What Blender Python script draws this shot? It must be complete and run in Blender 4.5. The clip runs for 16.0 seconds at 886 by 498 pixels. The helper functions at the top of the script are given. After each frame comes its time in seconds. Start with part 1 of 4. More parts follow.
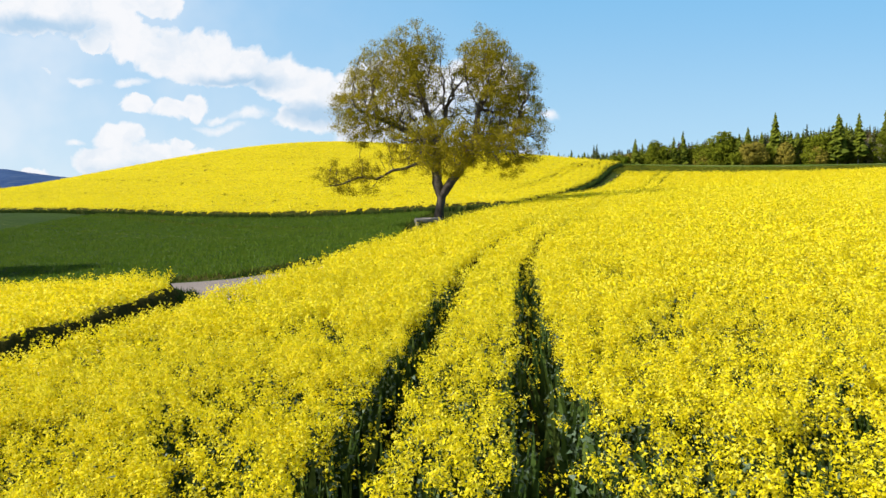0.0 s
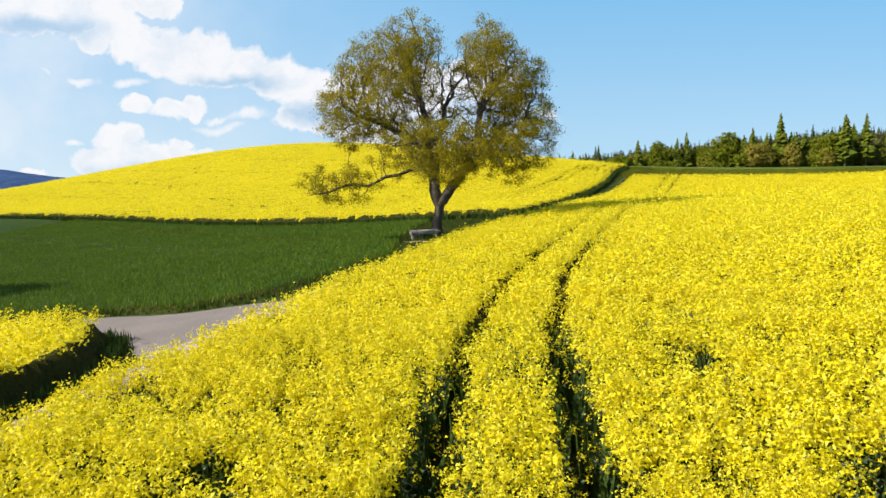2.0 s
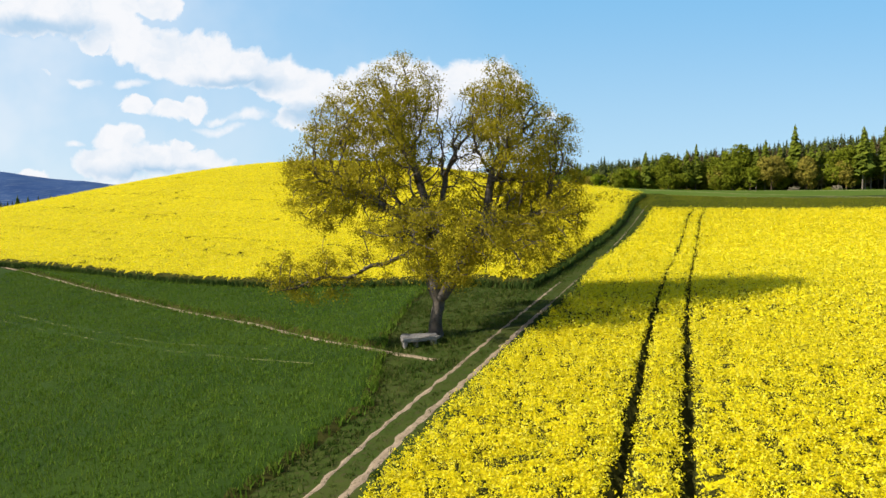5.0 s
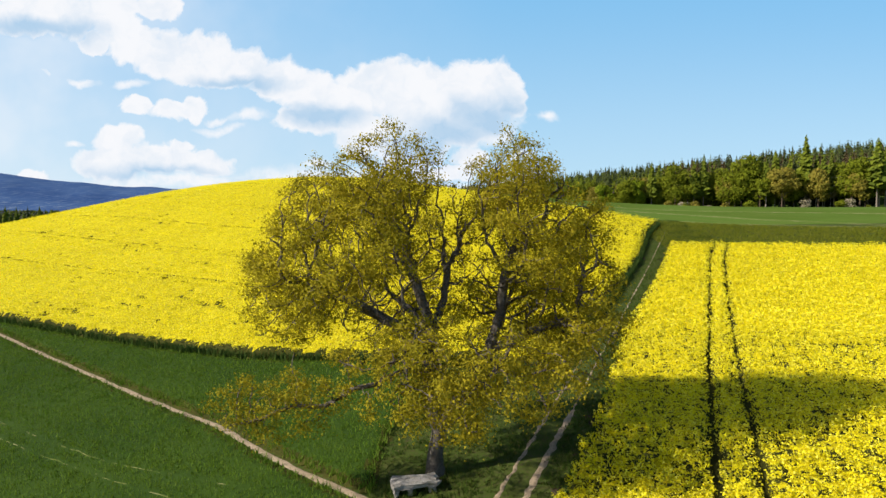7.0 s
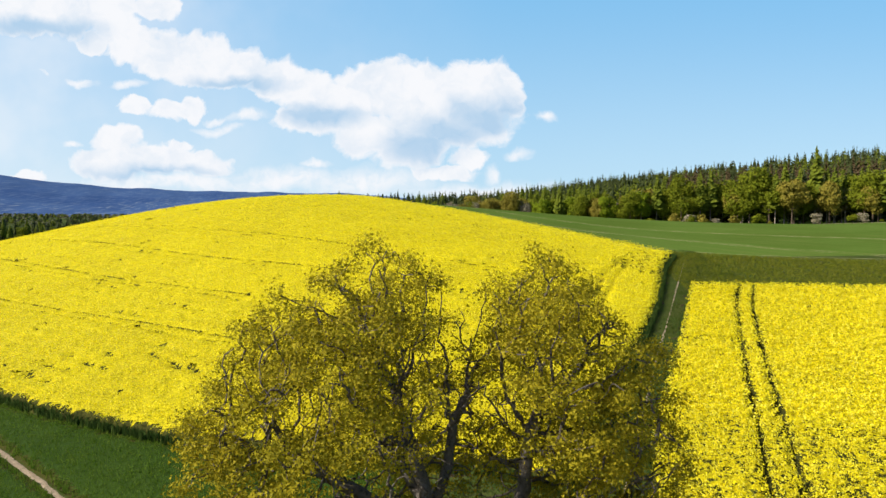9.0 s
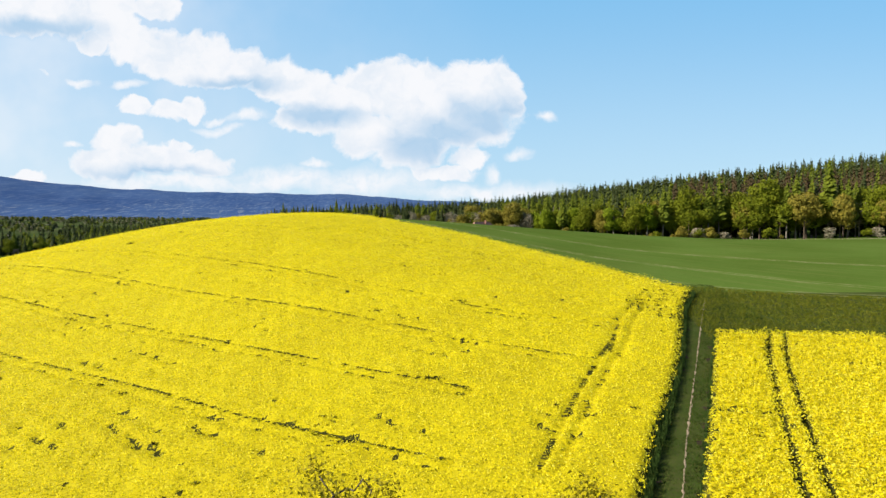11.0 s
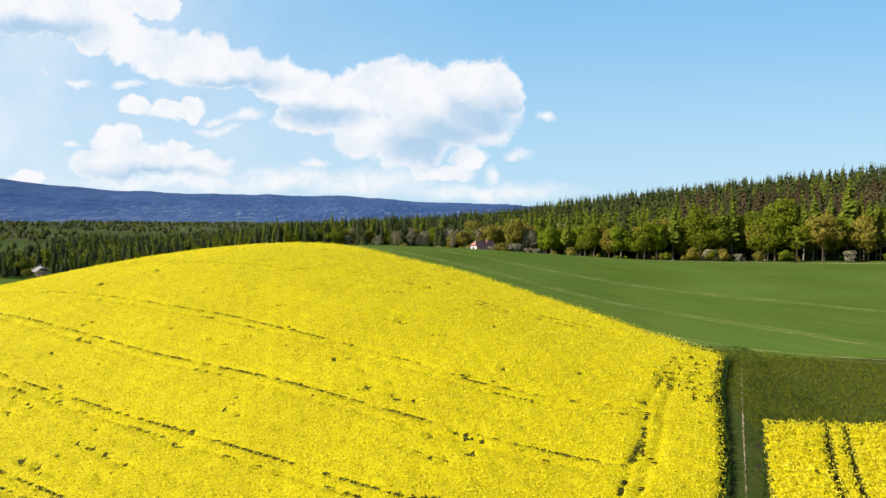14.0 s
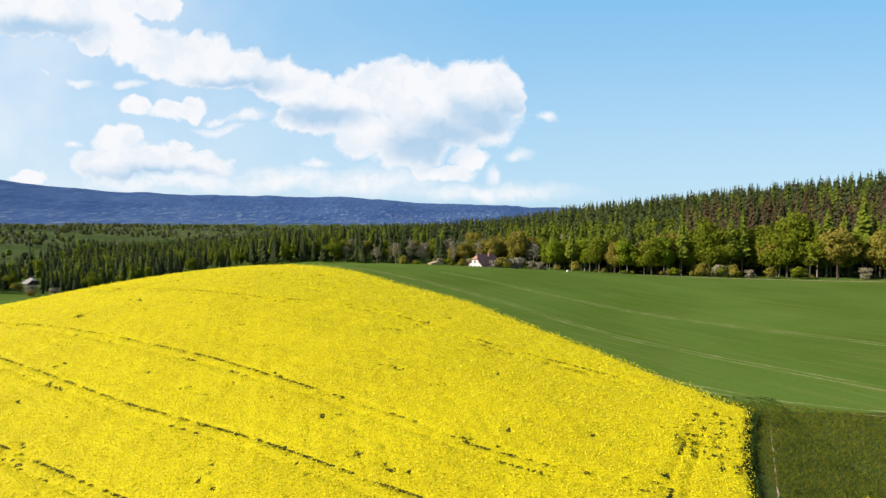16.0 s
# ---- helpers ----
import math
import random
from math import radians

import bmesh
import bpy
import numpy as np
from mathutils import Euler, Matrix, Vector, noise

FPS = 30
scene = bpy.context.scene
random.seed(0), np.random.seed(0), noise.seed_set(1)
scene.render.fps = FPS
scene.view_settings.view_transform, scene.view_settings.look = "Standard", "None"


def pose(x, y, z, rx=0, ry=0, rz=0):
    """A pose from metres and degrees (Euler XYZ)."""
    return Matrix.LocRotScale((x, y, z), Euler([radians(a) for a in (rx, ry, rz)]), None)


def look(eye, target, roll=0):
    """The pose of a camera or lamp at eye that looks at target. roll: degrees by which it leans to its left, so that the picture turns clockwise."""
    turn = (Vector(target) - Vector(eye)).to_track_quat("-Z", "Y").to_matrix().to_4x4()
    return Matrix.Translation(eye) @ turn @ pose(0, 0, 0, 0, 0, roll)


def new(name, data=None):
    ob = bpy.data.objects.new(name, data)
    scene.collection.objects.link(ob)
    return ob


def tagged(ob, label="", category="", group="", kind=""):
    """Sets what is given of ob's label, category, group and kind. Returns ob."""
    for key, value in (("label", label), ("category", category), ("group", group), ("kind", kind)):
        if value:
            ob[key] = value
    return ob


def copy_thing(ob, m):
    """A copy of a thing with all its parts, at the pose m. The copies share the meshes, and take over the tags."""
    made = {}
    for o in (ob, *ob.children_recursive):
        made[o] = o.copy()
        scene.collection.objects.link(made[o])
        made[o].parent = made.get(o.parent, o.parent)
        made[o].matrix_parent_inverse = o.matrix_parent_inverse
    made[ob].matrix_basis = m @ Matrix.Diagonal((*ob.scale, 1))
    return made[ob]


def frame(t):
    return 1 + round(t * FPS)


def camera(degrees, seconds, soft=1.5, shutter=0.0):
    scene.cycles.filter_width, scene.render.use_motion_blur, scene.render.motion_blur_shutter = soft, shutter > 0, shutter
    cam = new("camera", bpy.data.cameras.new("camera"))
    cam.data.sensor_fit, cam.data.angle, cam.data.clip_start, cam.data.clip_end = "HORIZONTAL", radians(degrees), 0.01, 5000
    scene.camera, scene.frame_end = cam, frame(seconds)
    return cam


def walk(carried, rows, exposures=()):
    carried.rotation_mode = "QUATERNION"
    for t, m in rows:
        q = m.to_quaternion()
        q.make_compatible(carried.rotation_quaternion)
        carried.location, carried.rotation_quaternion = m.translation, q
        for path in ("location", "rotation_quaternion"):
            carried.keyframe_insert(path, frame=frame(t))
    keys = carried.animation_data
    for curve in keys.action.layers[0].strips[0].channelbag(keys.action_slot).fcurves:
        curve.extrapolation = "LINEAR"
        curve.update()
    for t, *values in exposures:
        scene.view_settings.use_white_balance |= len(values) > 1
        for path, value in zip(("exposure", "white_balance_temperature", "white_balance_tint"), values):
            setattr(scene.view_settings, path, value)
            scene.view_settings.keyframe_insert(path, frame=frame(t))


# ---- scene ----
cam = camera(70, 16.0)
walk(cam, [
    (0.0, pose(0.33, -64.90, 0.11, 87.54, 0, 0.10)),
    (0.5, pose(0.39, -63.82, -0.01, 87.56, 0, 0.09)),
    (1.0, pose(0.39, -62.26, 0.03, 87.59, 0, 0.04)),
    (1.5, pose(0.41, -60.47, 0.41, 87.59, 0, 0.06)),
    (2.0, pose(0.42, -58.50, 1.18, 87.57, 0, 0.04)),
    (2.5, pose(0.42, -56.47, 2.10, 87.56, 0, 0.03)),
    (3.0, pose(0.40, -54.40, 3.11, 87.52, 0, 0.00)),
    (3.5, pose(0.42, -52.25, 4.28, 87.51, 0, 0.05)),
    (4.0, pose(0.44, -50.23, 5.47, 87.57, 0, 0.08)),
    (6.5, pose(0.34, -38.68, 13.02, 87.67, 0, 0.07)),
    (7.0, pose(0.31, -36.23, 14.54, 87.67, 0, 0.06)),
    (7.5, pose(0.23, -33.92, 16.16, 87.65, 0, 0.06)),
    (8.0, pose(0.17, -31.45, 17.66, 87.68, 0, 0.01)),
    (8.5, pose(0.12, -29.19, 19.28, 87.65, 0, -0.01)),
    (9.0, pose(0.06, -26.72, 20.79, 87.69, 0, -0.06)),
    (9.5, pose(0.15, -24.26, 22.34, 87.69, 0, -0.05)),
    (12.0, pose(0.26, -11.83, 29.96, 87.69, 0, -0.09)),
    (12.5, pose(0.21, -9.49, 31.49, 87.67, 0, -0.13)),
    (13.0, pose(0.22, -7.15, 33.03, 87.68, 0, -0.13)),
    (13.5, pose(0.22, -4.83, 34.54, 87.69, 0, -0.12)),
    (14.0, pose(0.20, -2.58, 36.07, 87.69, 0, -0.12)),
    (14.5, pose(0.31, -0.24, 37.54, 87.71, 0, -0.07)),
    (15.0, pose(0.36, 2.02, 39.03, 87.71, 0, -0.06)),
    (15.5, pose(0.44, 4.27, 40.64, 87.71, 0, -0.02)),
    (16.0, pose(0.49, 6.57, 42.19, 87.70, 0, -0.02)),
], exposures=[(0.0, 0.65), (16.0, 0.65)])

# ---- light: afternoon sun from the left, a little behind the camera ----
SUN_EL, SUN_DIR = radians(31), Vector((-0.97, -0.24, 0)).normalized()
sun_data = bpy.data.lights.new("sun", "SUN")
sun_data.energy, sun_data.angle, sun_data.color = 5.0, radians(0.6), (1.0, 0.93, 0.82)
sun = new("sun", sun_data)
sun.matrix_world = look(Vector((0, 0, 60)) + SUN_DIR * 100 * math.cos(SUN_EL) + Vector((0, 0, 100 * math.sin(SUN_EL))), (0, 0, 60))

world = bpy.data.worlds.new("world")
scene.world = world
world.use_nodes = True


class Net:
    """Short hand for building node trees."""

    def __init__(self, tree):
        self.tree = tree
        tree.nodes.clear()

    def node(self, kind, inputs=None, **props):
        n = self.tree.nodes.new(kind)
        for k, v in props.items():
            setattr(n, k, v)
        for k, v in (inputs or {}).items():
            if isinstance(v, bpy.types.NodeSocket):
                self.tree.links.new(v, n.inputs[k])
            else:
                n.inputs[k].default_value = v
        return n

    def math(self, op, a, b=0.0, c=0.0, clamp=False):
        return self.node("ShaderNodeMath", {0: a, 1: b, 2: c}, operation=op, use_clamp=clamp).outputs[0]

    def ramp(self, fac, lo, hi, to0=0.0, to1=1.0):
        return self.node("ShaderNodeMapRange", {0: fac, 1: lo, 2: hi, 3: to0, 4: to1}, interpolation_type="SMOOTHSTEP").outputs[0]

    def mix(self, fac, a, b):
        return self.node("ShaderNodeMix", {0: fac, 6: a, 7: b}, data_type="RGBA").outputs[2]

    def noise(self, vec, scale, detail=4.0, rough=0.55):
        return self.node("ShaderNodeTexNoise", {"Vector": vec, "Scale": scale, "Detail": detail, "Roughness": rough}).outputs[0]


def build_sky():
    g = Net(world.node_tree)
    sky = g.node("ShaderNodeTexSky", sky_type="NISHITA", sun_disc=False, sun_elevation=SUN_EL,
                 sun_rotation=math.atan2(SUN_DIR.x, SUN_DIR.y), air_density=1.0, dust_density=0.6, ozone_density=1.0).outputs[0]
    way = g.node("ShaderNodeTexCoord").outputs["Generated"]
    sep = g.node("ShaderNodeSeparateXYZ", {0: way}).outputs
    fwd = g.math("MAXIMUM", sep[1], 0.05)
    u, v = g.math("DIVIDE", sep[0], fwd), g.math("DIVIDE", sep[2], fwd)
    flat = g.node("ShaderNodeCombineXYZ", {0: u, 1: v, 2: 0.0}).outputs[0]
    def lump(vec, cx, cy, rx, ry):
        """Distance from a puff's centre, in its radii; centre and radii in thousandths of a tangent."""
        d = g.node("ShaderNodeVectorMath", {0: vec, 1: (cx / 1000, cy / 1000, 0)}, operation="SUBTRACT").outputs[0]
        d = g.node("ShaderNodeVectorMath", {0: d, 1: (1000 / rx, 1000 / ry, 0)}, operation="MULTIPLY").outputs[0]
        return g.node("ShaderNodeVectorMath", {0: d}, operation="LENGTH").outputs["Value"]

    def shifted(vec, scale, amount, detail):
        w = g.node("ShaderNodeTexNoise", {"Vector": vec, "Scale": scale, "Detail": detail, "Roughness": 0.6}).outputs[1]
        w = g.node("ShaderNodeVectorMath", {0: w, 1: (0.5, 0.5, 0.5)}, operation="SUBTRACT").outputs[0]
        w = g.node("ShaderNodeVectorMath", {0: w, 1: (amount, amount * 0.8, 0.0)}, operation="MULTIPLY").outputs[0]
        return g.node("ShaderNodeVectorMath", {0: vec, 1: w}, operation="ADD").outputs[0]

    p = shifted(shifted(flat, 9.0, 0.055, 3.0), 30.0, 0.030, 5.0)
    heaps = [(-660, 335, 120, 50), (-600, 325, 95, 36), (-520, 345, 72, 28), (-440, 338, 38, 26), (-505, 310, 42, 28), (-548, 285, 27, 19),
             (-485, 284, 55, 36), (-430, 262, 56, 40), (-378, 264, 55, 38), (-315, 245, 54, 36), (-360, 232, 85, 22), (-255, 226, 46, 36),
             (-200, 200, 54, 40), (-160, 180, 64, 46), (-92, 208, 72, 54), (-130, 216, 46, 38), (-20, 200, 64, 50), (50, 212, 62, 48), (84, 222, 38, 38),
             (102, 196, 24, 38), (15, 162, 100, 54), (-56, 128, 72, 50), (-120, 137, 54, 36), (-205, 158, 64, 22), (-392, 182, 26, 22), (-432, 176, 38, 17),
             (-486, 183, 26, 15), (-512, 132, 42, 28), (-520, 98, 72, 32), (-440, 104, 64, 27), (-376, 96, 48, 22),
             (-414, 123, 24, 11), (44, 101, 32, 16), (0, 80, 55, 14), (-645, 74, 32, 13)]
    soft = [(-250, 70, 190, 30), (-120, 66, 150, 30), (-420, 66, 260, 24), (60, 50, 190, 20), (-566, 224, 40, 11), (-492, 217, 50, 12), (-628, 237, 16, 8),
            (-584, 128, 34, 8), (162, 168, 26, 10), (120, 105, 24, 9), (78, 76, 17, 15), (-200, 96, 40, 9), (-350, 165, 36, 8), (-300, 168, 48, 16), (-350, 150, 60, 12)]
    dens = None
    for one in heaps:
        q = g.math("SUBTRACT", 1.0, lump(p, *one))
        dens = q if dens is None else g.node("ShaderNodeMath", {0: dens, 1: q, 2: 0.12}, operation="SMOOTH_MAX").outputs[0]
    haze = None
    for one in soft:
        q = g.ramp(lump(p, *one), 1.15, 0.1)
        haze = q if haze is None else g.math("MAXIMUM", haze, q)
    curds = g.noise(p, 34.0, 6.0, 0.62)
    edge = g.math("ADD", dens, g.math("MULTIPLY", g.math("SUBTRACT", curds, 0.5), 0.75))
    cover = g.math("MULTIPLY", g.ramp(edge, -0.10, 0.26), 0.97)
    cover = g.math("MAXIMUM", cover, g.math("MULTIPLY", haze, g.ramp(curds, 0.28, 0.60, 0.50, 0.93)))
    # thin veil towards the left and the horizon
    veil = g.math("MULTIPLY", g.ramp(u, 0.15, -0.75), g.ramp(g.noise(flat, 5.0), 0.30, 0.75, 0.25, 0.62))
    cover = g.math("MAXIMUM", cover, veil)
    # grey-blue undersides and the soft relief of the heaps
    shade = None
    for one in ((72, 165, 92, 44), (-35, 118, 85, 40), (10, 142, 95, 42), (-330, 218, 110, 20), (-190, 165, 90, 24), (-640, 305, 130, 24), (-450, 78, 140, 22)):
        q = g.ramp(lump(p, *one), 1.15, 0.15)
        shade = q if shade is None else g.math("MAXIMUM", shade, q)
    relief = g.ramp(g.noise(shifted(p, 12.0, 0.05, 4.0), 15.0, 5.0, 0.6), 0.42, 0.68, 0.0, 0.30)
    under = g.math("MULTIPLY", g.math("ADD", g.math("MULTIPLY", shade, 0.95), relief, clamp=True), g.ramp(dens, -0.05, 0.35))
    tone = g.mix(under, (8.8, 8.85, 9.1, 1), (4.3, 6.0, 7.8, 1))
    clear = g.mix(g.ramp(v, 0.42, 0.0), (2.15, 5.35, 8.7, 1), (4.8, 7.2, 9.1, 1))
    clear = g.mix(g.ramp(sep[2], 0.335, 0.46), clear, (0.4, 1.2, 3.0, 1))
    col = g.mix(cover, g.mix(0.85, sky, clear), tone)
    bg = g.node("ShaderNodeBackground", {0: col, 1: 0.069})
    out = g.node("ShaderNodeOutputWorld", {0: bg.outputs[0]})


build_sky()


# ---- materials ----
def material(name, paint, rough=0.8, bump=0.0, bump_scale=40.0, translucent=0.0, spec=0.03):
    m = bpy.data.materials.new(name)
    m.use_nodes = True
    g = Net(m.node_tree)
    pos = g.node("ShaderNodeNewGeometry").outputs["Position"]
    col = paint(g, pos)
    ins = {"Base Color": col, "Roughness": rough, "Specular IOR Level": spec}
    if bump:
        h = g.noise(pos, bump_scale, 5.0, 0.65)
        ins["Normal"] = g.node("ShaderNodeBump", {"Height": h, "Strength": bump, "Distance": 0.05}).outputs[0]
    sh = g.node("ShaderNodeBsdfPrincipled", ins).outputs[0]
    if translucent:
        tr = g.node("ShaderNodeBsdfTranslucent", {"Color": col}).outputs[0]
        sh = g.node("ShaderNodeMixShader", {0: translucent, 1: sh, 2: tr}).outputs[0]
    g.node("ShaderNodeOutputMaterial", {0: sh})
    return m


def two_scale(a, b, c, big=0.15, small=6.0):
    """Colour that wanders between a and b in patches, with grains of c."""
    def paint(g, pos):
        n1 = g.ramp(g.noise(pos, big, 3.0), 0.35, 0.65)
        n2 = g.ramp(g.noise(pos, small, 5.0, 0.7), 0.45, 0.75)
        return g.mix(n2, g.mix(n1, (*a, 1), (*b, 1)), (*c, 1))
    return paint


def islands(a, b, c):
    """Each leaf or petal with a colour of its own between a, b and c."""
    def paint(g, pos):
        r = g.node("ShaderNodeNewGeometry").outputs["Random Per Island"]
        n = g.ramp(g.noise(pos, 0.35, 3.0), 0.35, 0.65)
        return g.mix(g.ramp(r, 0.55, 1.0), g.mix(n, (*a, 1), (*b, 1)), (*c, 1))
    return paint


def meadow_paint(g, pos):
    """Grass in drill lines that run with the wheel lines, with paler and greener patches."""
    sep = g.node("ShaderNodeSeparateXYZ", {0: pos}).outputs
    across = g.math("ADD", g.math("MULTIPLY", sep[0], 0.68), g.math("MULTIPLY", sep[1], 0.73))
    along = g.math("SUBTRACT", g.math("MULTIPLY", sep[0], 0.73), g.math("MULTIPLY", sep[1], 0.68))
    lines = g.node("ShaderNodeCombineXYZ", {0: g.math("MULTIPLY", along, 0.02), 1: g.math("MULTIPLY", across, 0.55), 2: 0.0}).outputs[0]
    drill = g.ramp(g.noise(lines, 1.3, 3.0, 0.75), 0.46, 0.66)
    patch = g.ramp(g.noise(pos, 0.03, 4.0), 0.35, 0.68)
    col = g.mix(patch, (0.072, 0.117, 0.0186, 1), (0.0879, 0.142, 0.0253, 1))
    col = g.mix(g.math("MULTIPLY", drill, 0.30), col, (0.169, 0.169, 0.0507, 1))
    return g.mix(g.ramp(g.noise(pos, 1.8, 5.0, 0.7), 0.5, 0.8, 0.0, 0.6), col, (0.0406, 0.076, 0.00845, 1))


MAT_FLOWER = material("rape_flower", islands((0.80, 0.70, 0.012), (0.78, 0.67, 0.008), (0.82, 0.75, 0.085)), 0.65, translucent=0.4, spec=0.15)
MAT_RAPE_LEAF = material("rape_leaf", islands((0.065, 0.105, 0.055), (0.085, 0.13, 0.07), (0.13, 0.18, 0.11)), 0.5, translucent=0.2, spec=0.2)
# olive-brown undergrowth, with the shade between the plants put into its colour
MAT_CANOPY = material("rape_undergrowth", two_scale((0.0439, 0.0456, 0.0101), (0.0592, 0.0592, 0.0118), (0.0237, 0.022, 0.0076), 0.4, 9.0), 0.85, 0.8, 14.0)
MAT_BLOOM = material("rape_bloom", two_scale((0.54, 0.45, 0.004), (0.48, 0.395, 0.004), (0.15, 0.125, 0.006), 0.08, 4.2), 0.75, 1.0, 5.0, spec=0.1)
# wheat under the blades, coloured darker for the shade in the gaps
MAT_WHEAT = material("shaded_sward", two_scale((0.026, 0.052, 0.007), (0.036, 0.066, 0.008), (0.018, 0.036, 0.005), 0.09, 5.0), 0.7, 0.7, 9.0)
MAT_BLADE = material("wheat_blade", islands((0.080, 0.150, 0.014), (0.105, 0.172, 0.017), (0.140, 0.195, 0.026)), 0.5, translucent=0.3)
MAT_VERGE = material("verge_grass", islands((0.038, 0.0718, 0.0101), (0.0575, 0.0887, 0.0135), (0.106, 0.11, 0.0296)), 0.6, translucent=0.25)
MAT_SOIL = material("field_soil", two_scale((0.0423, 0.0304, 0.0211), (0.0592, 0.0423, 0.0296), (0.0211, 0.0152, 0.0101), 0.5, 7.0), 0.95, 0.9, 12.0)
MAT_GROUND = material("meadow_ground", meadow_paint, 0.9, 0.6, 8.0, spec=0.0)
MAT_TRACK = material("dirt_track", two_scale((0.36, 0.275, 0.19), (0.29, 0.22, 0.15), (0.14, 0.115, 0.06), 0.8, 5.0), 0.95, 0.7, 20.0)
MAT_CONCRETE = material("pale_concrete", two_scale((0.372, 0.313, 0.27), (0.33, 0.279, 0.241), (0.254, 0.211, 0.177), 0.4, 9.0), 0.9, 0.3, 40.0)
MAT_ASPHALT = material("worn_asphalt", two_scale((0.245, 0.215, 0.199), (0.211, 0.186, 0.173), (0.161, 0.139, 0.127), 0.35, 11.0), 0.9, 0.3, 40.0)
MAT_BARK = material("oak_bark", two_scale((0.101, 0.0845, 0.0701), (0.144, 0.123, 0.103), (0.0423, 0.0338, 0.0262), 1.2, 7.0), 0.95, 1.0, 14.0)
MAT_OAK_LEAF = material("oak_leaf", islands((0.285, 0.240, 0.014), (0.33, 0.268, 0.016), (0.18, 0.165, 0.016)), 0.55, translucent=0.25)
MAT_DRY = material("dry_soil_line", two_scale((0.27, 0.25, 0.12), (0.13, 0.15, 0.04), (0.08, 0.115, 0.02), 0.25, 1.6), 0.95, 0.5, 10.0)
MAT_ROUGH = material("headland_blade", islands((0.106, 0.127, 0.0101), (0.131, 0.144, 0.0118), (0.169, 0.161, 0.0237)), 0.6, translucent=0.2)
MAT_TURF = material("track_turf", two_scale((0.038, 0.0634, 0.0101), (0.0549, 0.0718, 0.0152), (0.0634, 0.0507, 0.0253), 0.3, 4.0), 0.95, 0.8, 10.0)
MAT_FAR = material("valley_fields", two_scale((0.0465, 0.076, 0.0211), (0.0845, 0.101, 0.038), (0.0423, 0.0507, 0.0253), 0.006, 0.03), 0.95, spec=0.0)
MAT_STEM = material("rape_stem", islands((0.038, 0.0718, 0.0152), (0.0507, 0.0845, 0.0169), (0.076, 0.11, 0.0253)), 0.6, translucent=0.2)
MAT_STONE = material("weathered_stone", two_scale((0.32, 0.295, 0.27), (0.25, 0.23, 0.205), (0.13, 0.115, 0.095), 1.0, 8.0), 0.95, 0.9, 14.0)


# ---- the lie of the land ----
HILLS = ([(x, y, 42.0) for x in (-90, -50, -10, 30, 70) for y in (-55, -15, 25, 65, 105, 145)]
         + [(x, y, 90.0) for x in (-150, -60, 30, 120, 210) for y in (200, 290)]
         + [(150, -20, 80.0), (150, 80, 80.0), (-160, 0, 80.0), (-160, 100, 80.0)])
RISE = (0.15, 0.68, 2.65, -0.85, -3.23, 3.63, -2.57, -4.21, -1.08, -0.21, -4.2, 3.87, -0.57, 0.43, -1.48, -0.22, 2.86, 0.75,
        -2.08, 3.63, -0.03, -3.64, 3.09, -4.53, -3.65, -0.24, -1.89, -2.75, 3.39, -2.95, 2.15, -0.39, 12.87, 3.0, 8.71, -1.69,
        0.71, -3.66, 1.59, 0.63, -1.16, 0.18, -0.34, -1.03)


def sstep(v, a, b):
    t = np.clip((v - a) / (b - a), 0, 1)
    return t * t * (3 - 2 * t)


def land(x, y, flat=True):
    """Height of the ground."""
    x, y = np.asarray(x, float), np.asarray(y, float)
    near = 2.22 + 0.0512 * np.clip(x, -220, 240) + 0.0324 * np.clip(y, -150, 340)
    for (a, b, r), k in zip(HILLS, RISE):
        near = near + k * np.exp(-((x - a) ** 2 + (y - b) ** 2) / (2 * r * r))
    dist = np.hypot(x, y)
    # wooded slope behind the meadow
    top = np.interp(x, (-300, -80, 50, 135, 237, 336, 600), (8, 24, 29, 37, 48, 60, 70))
    slope = 20 + (top - 20) * sstep(y, 270, 520)
    # valley, its far side, and the blue ridge
    side = np.interp(dist, (300, 450, 700, 1250, 2200), (12, 2, 8, 26, 44))
    az = np.arctan2(x, np.maximum(y, 1.0))
    ridge = np.interp(az, (-1.2, -0.61, -0.48, -0.3, -0.16, 0.0, 0.1, 0.28, 0.6), (262, 246, 202, 193, 192, 154, 144, 112, 100))
    ridge = ridge + 2.0 * np.sin(az * 37) + 1.5 * np.sin(az * 71 + 1)
    far = side + (ridge - 44) * sstep(dist, 2100, 3700) * (0 if flat else 1)
    right = sstep(x, -330, -60) * (1 - sstep(dist, 900, 1600)) * (y > 0)
    back = far * (1 - right) + slope * right
    near = near - 9.0 * sstep(-x, 120, 230) * sstep(y, 225, 330)
    w = sstep(np.maximum(np.maximum(-x - 130, x - 200), np.maximum(y - 280, -y - 90)), 0, 110)
    return near * (1 - w) + back * w


def mesh_of(name, verts, faces, mats, smooth=False, slots=None):
    """A mesh from an array of corners and an array of triangles or quads."""
    me = bpy.data.meshes.new(name)
    verts, faces = np.asarray(verts, np.float32), np.asarray(faces, np.int32)
    k = faces.shape[1]
    me.vertices.add(len(verts))
    me.vertices.foreach_set("co", verts.ravel())
    me.loops.add(faces.size)
    me.loops.foreach_set("vertex_index", faces.ravel())
    me.polygons.add(len(faces))
    me.polygons.foreach_set("loop_start", np.arange(0, faces.size, k, dtype=np.int32))
    me.polygons.foreach_set("use_smooth", np.full(len(faces), smooth))
    for m in mats:
        me.materials.append(m)
    if slots is not None:
        me.polygons.foreach_set("material_index", np.asarray(slots, np.int32))
    me.update(calc_edges=True)
    return me


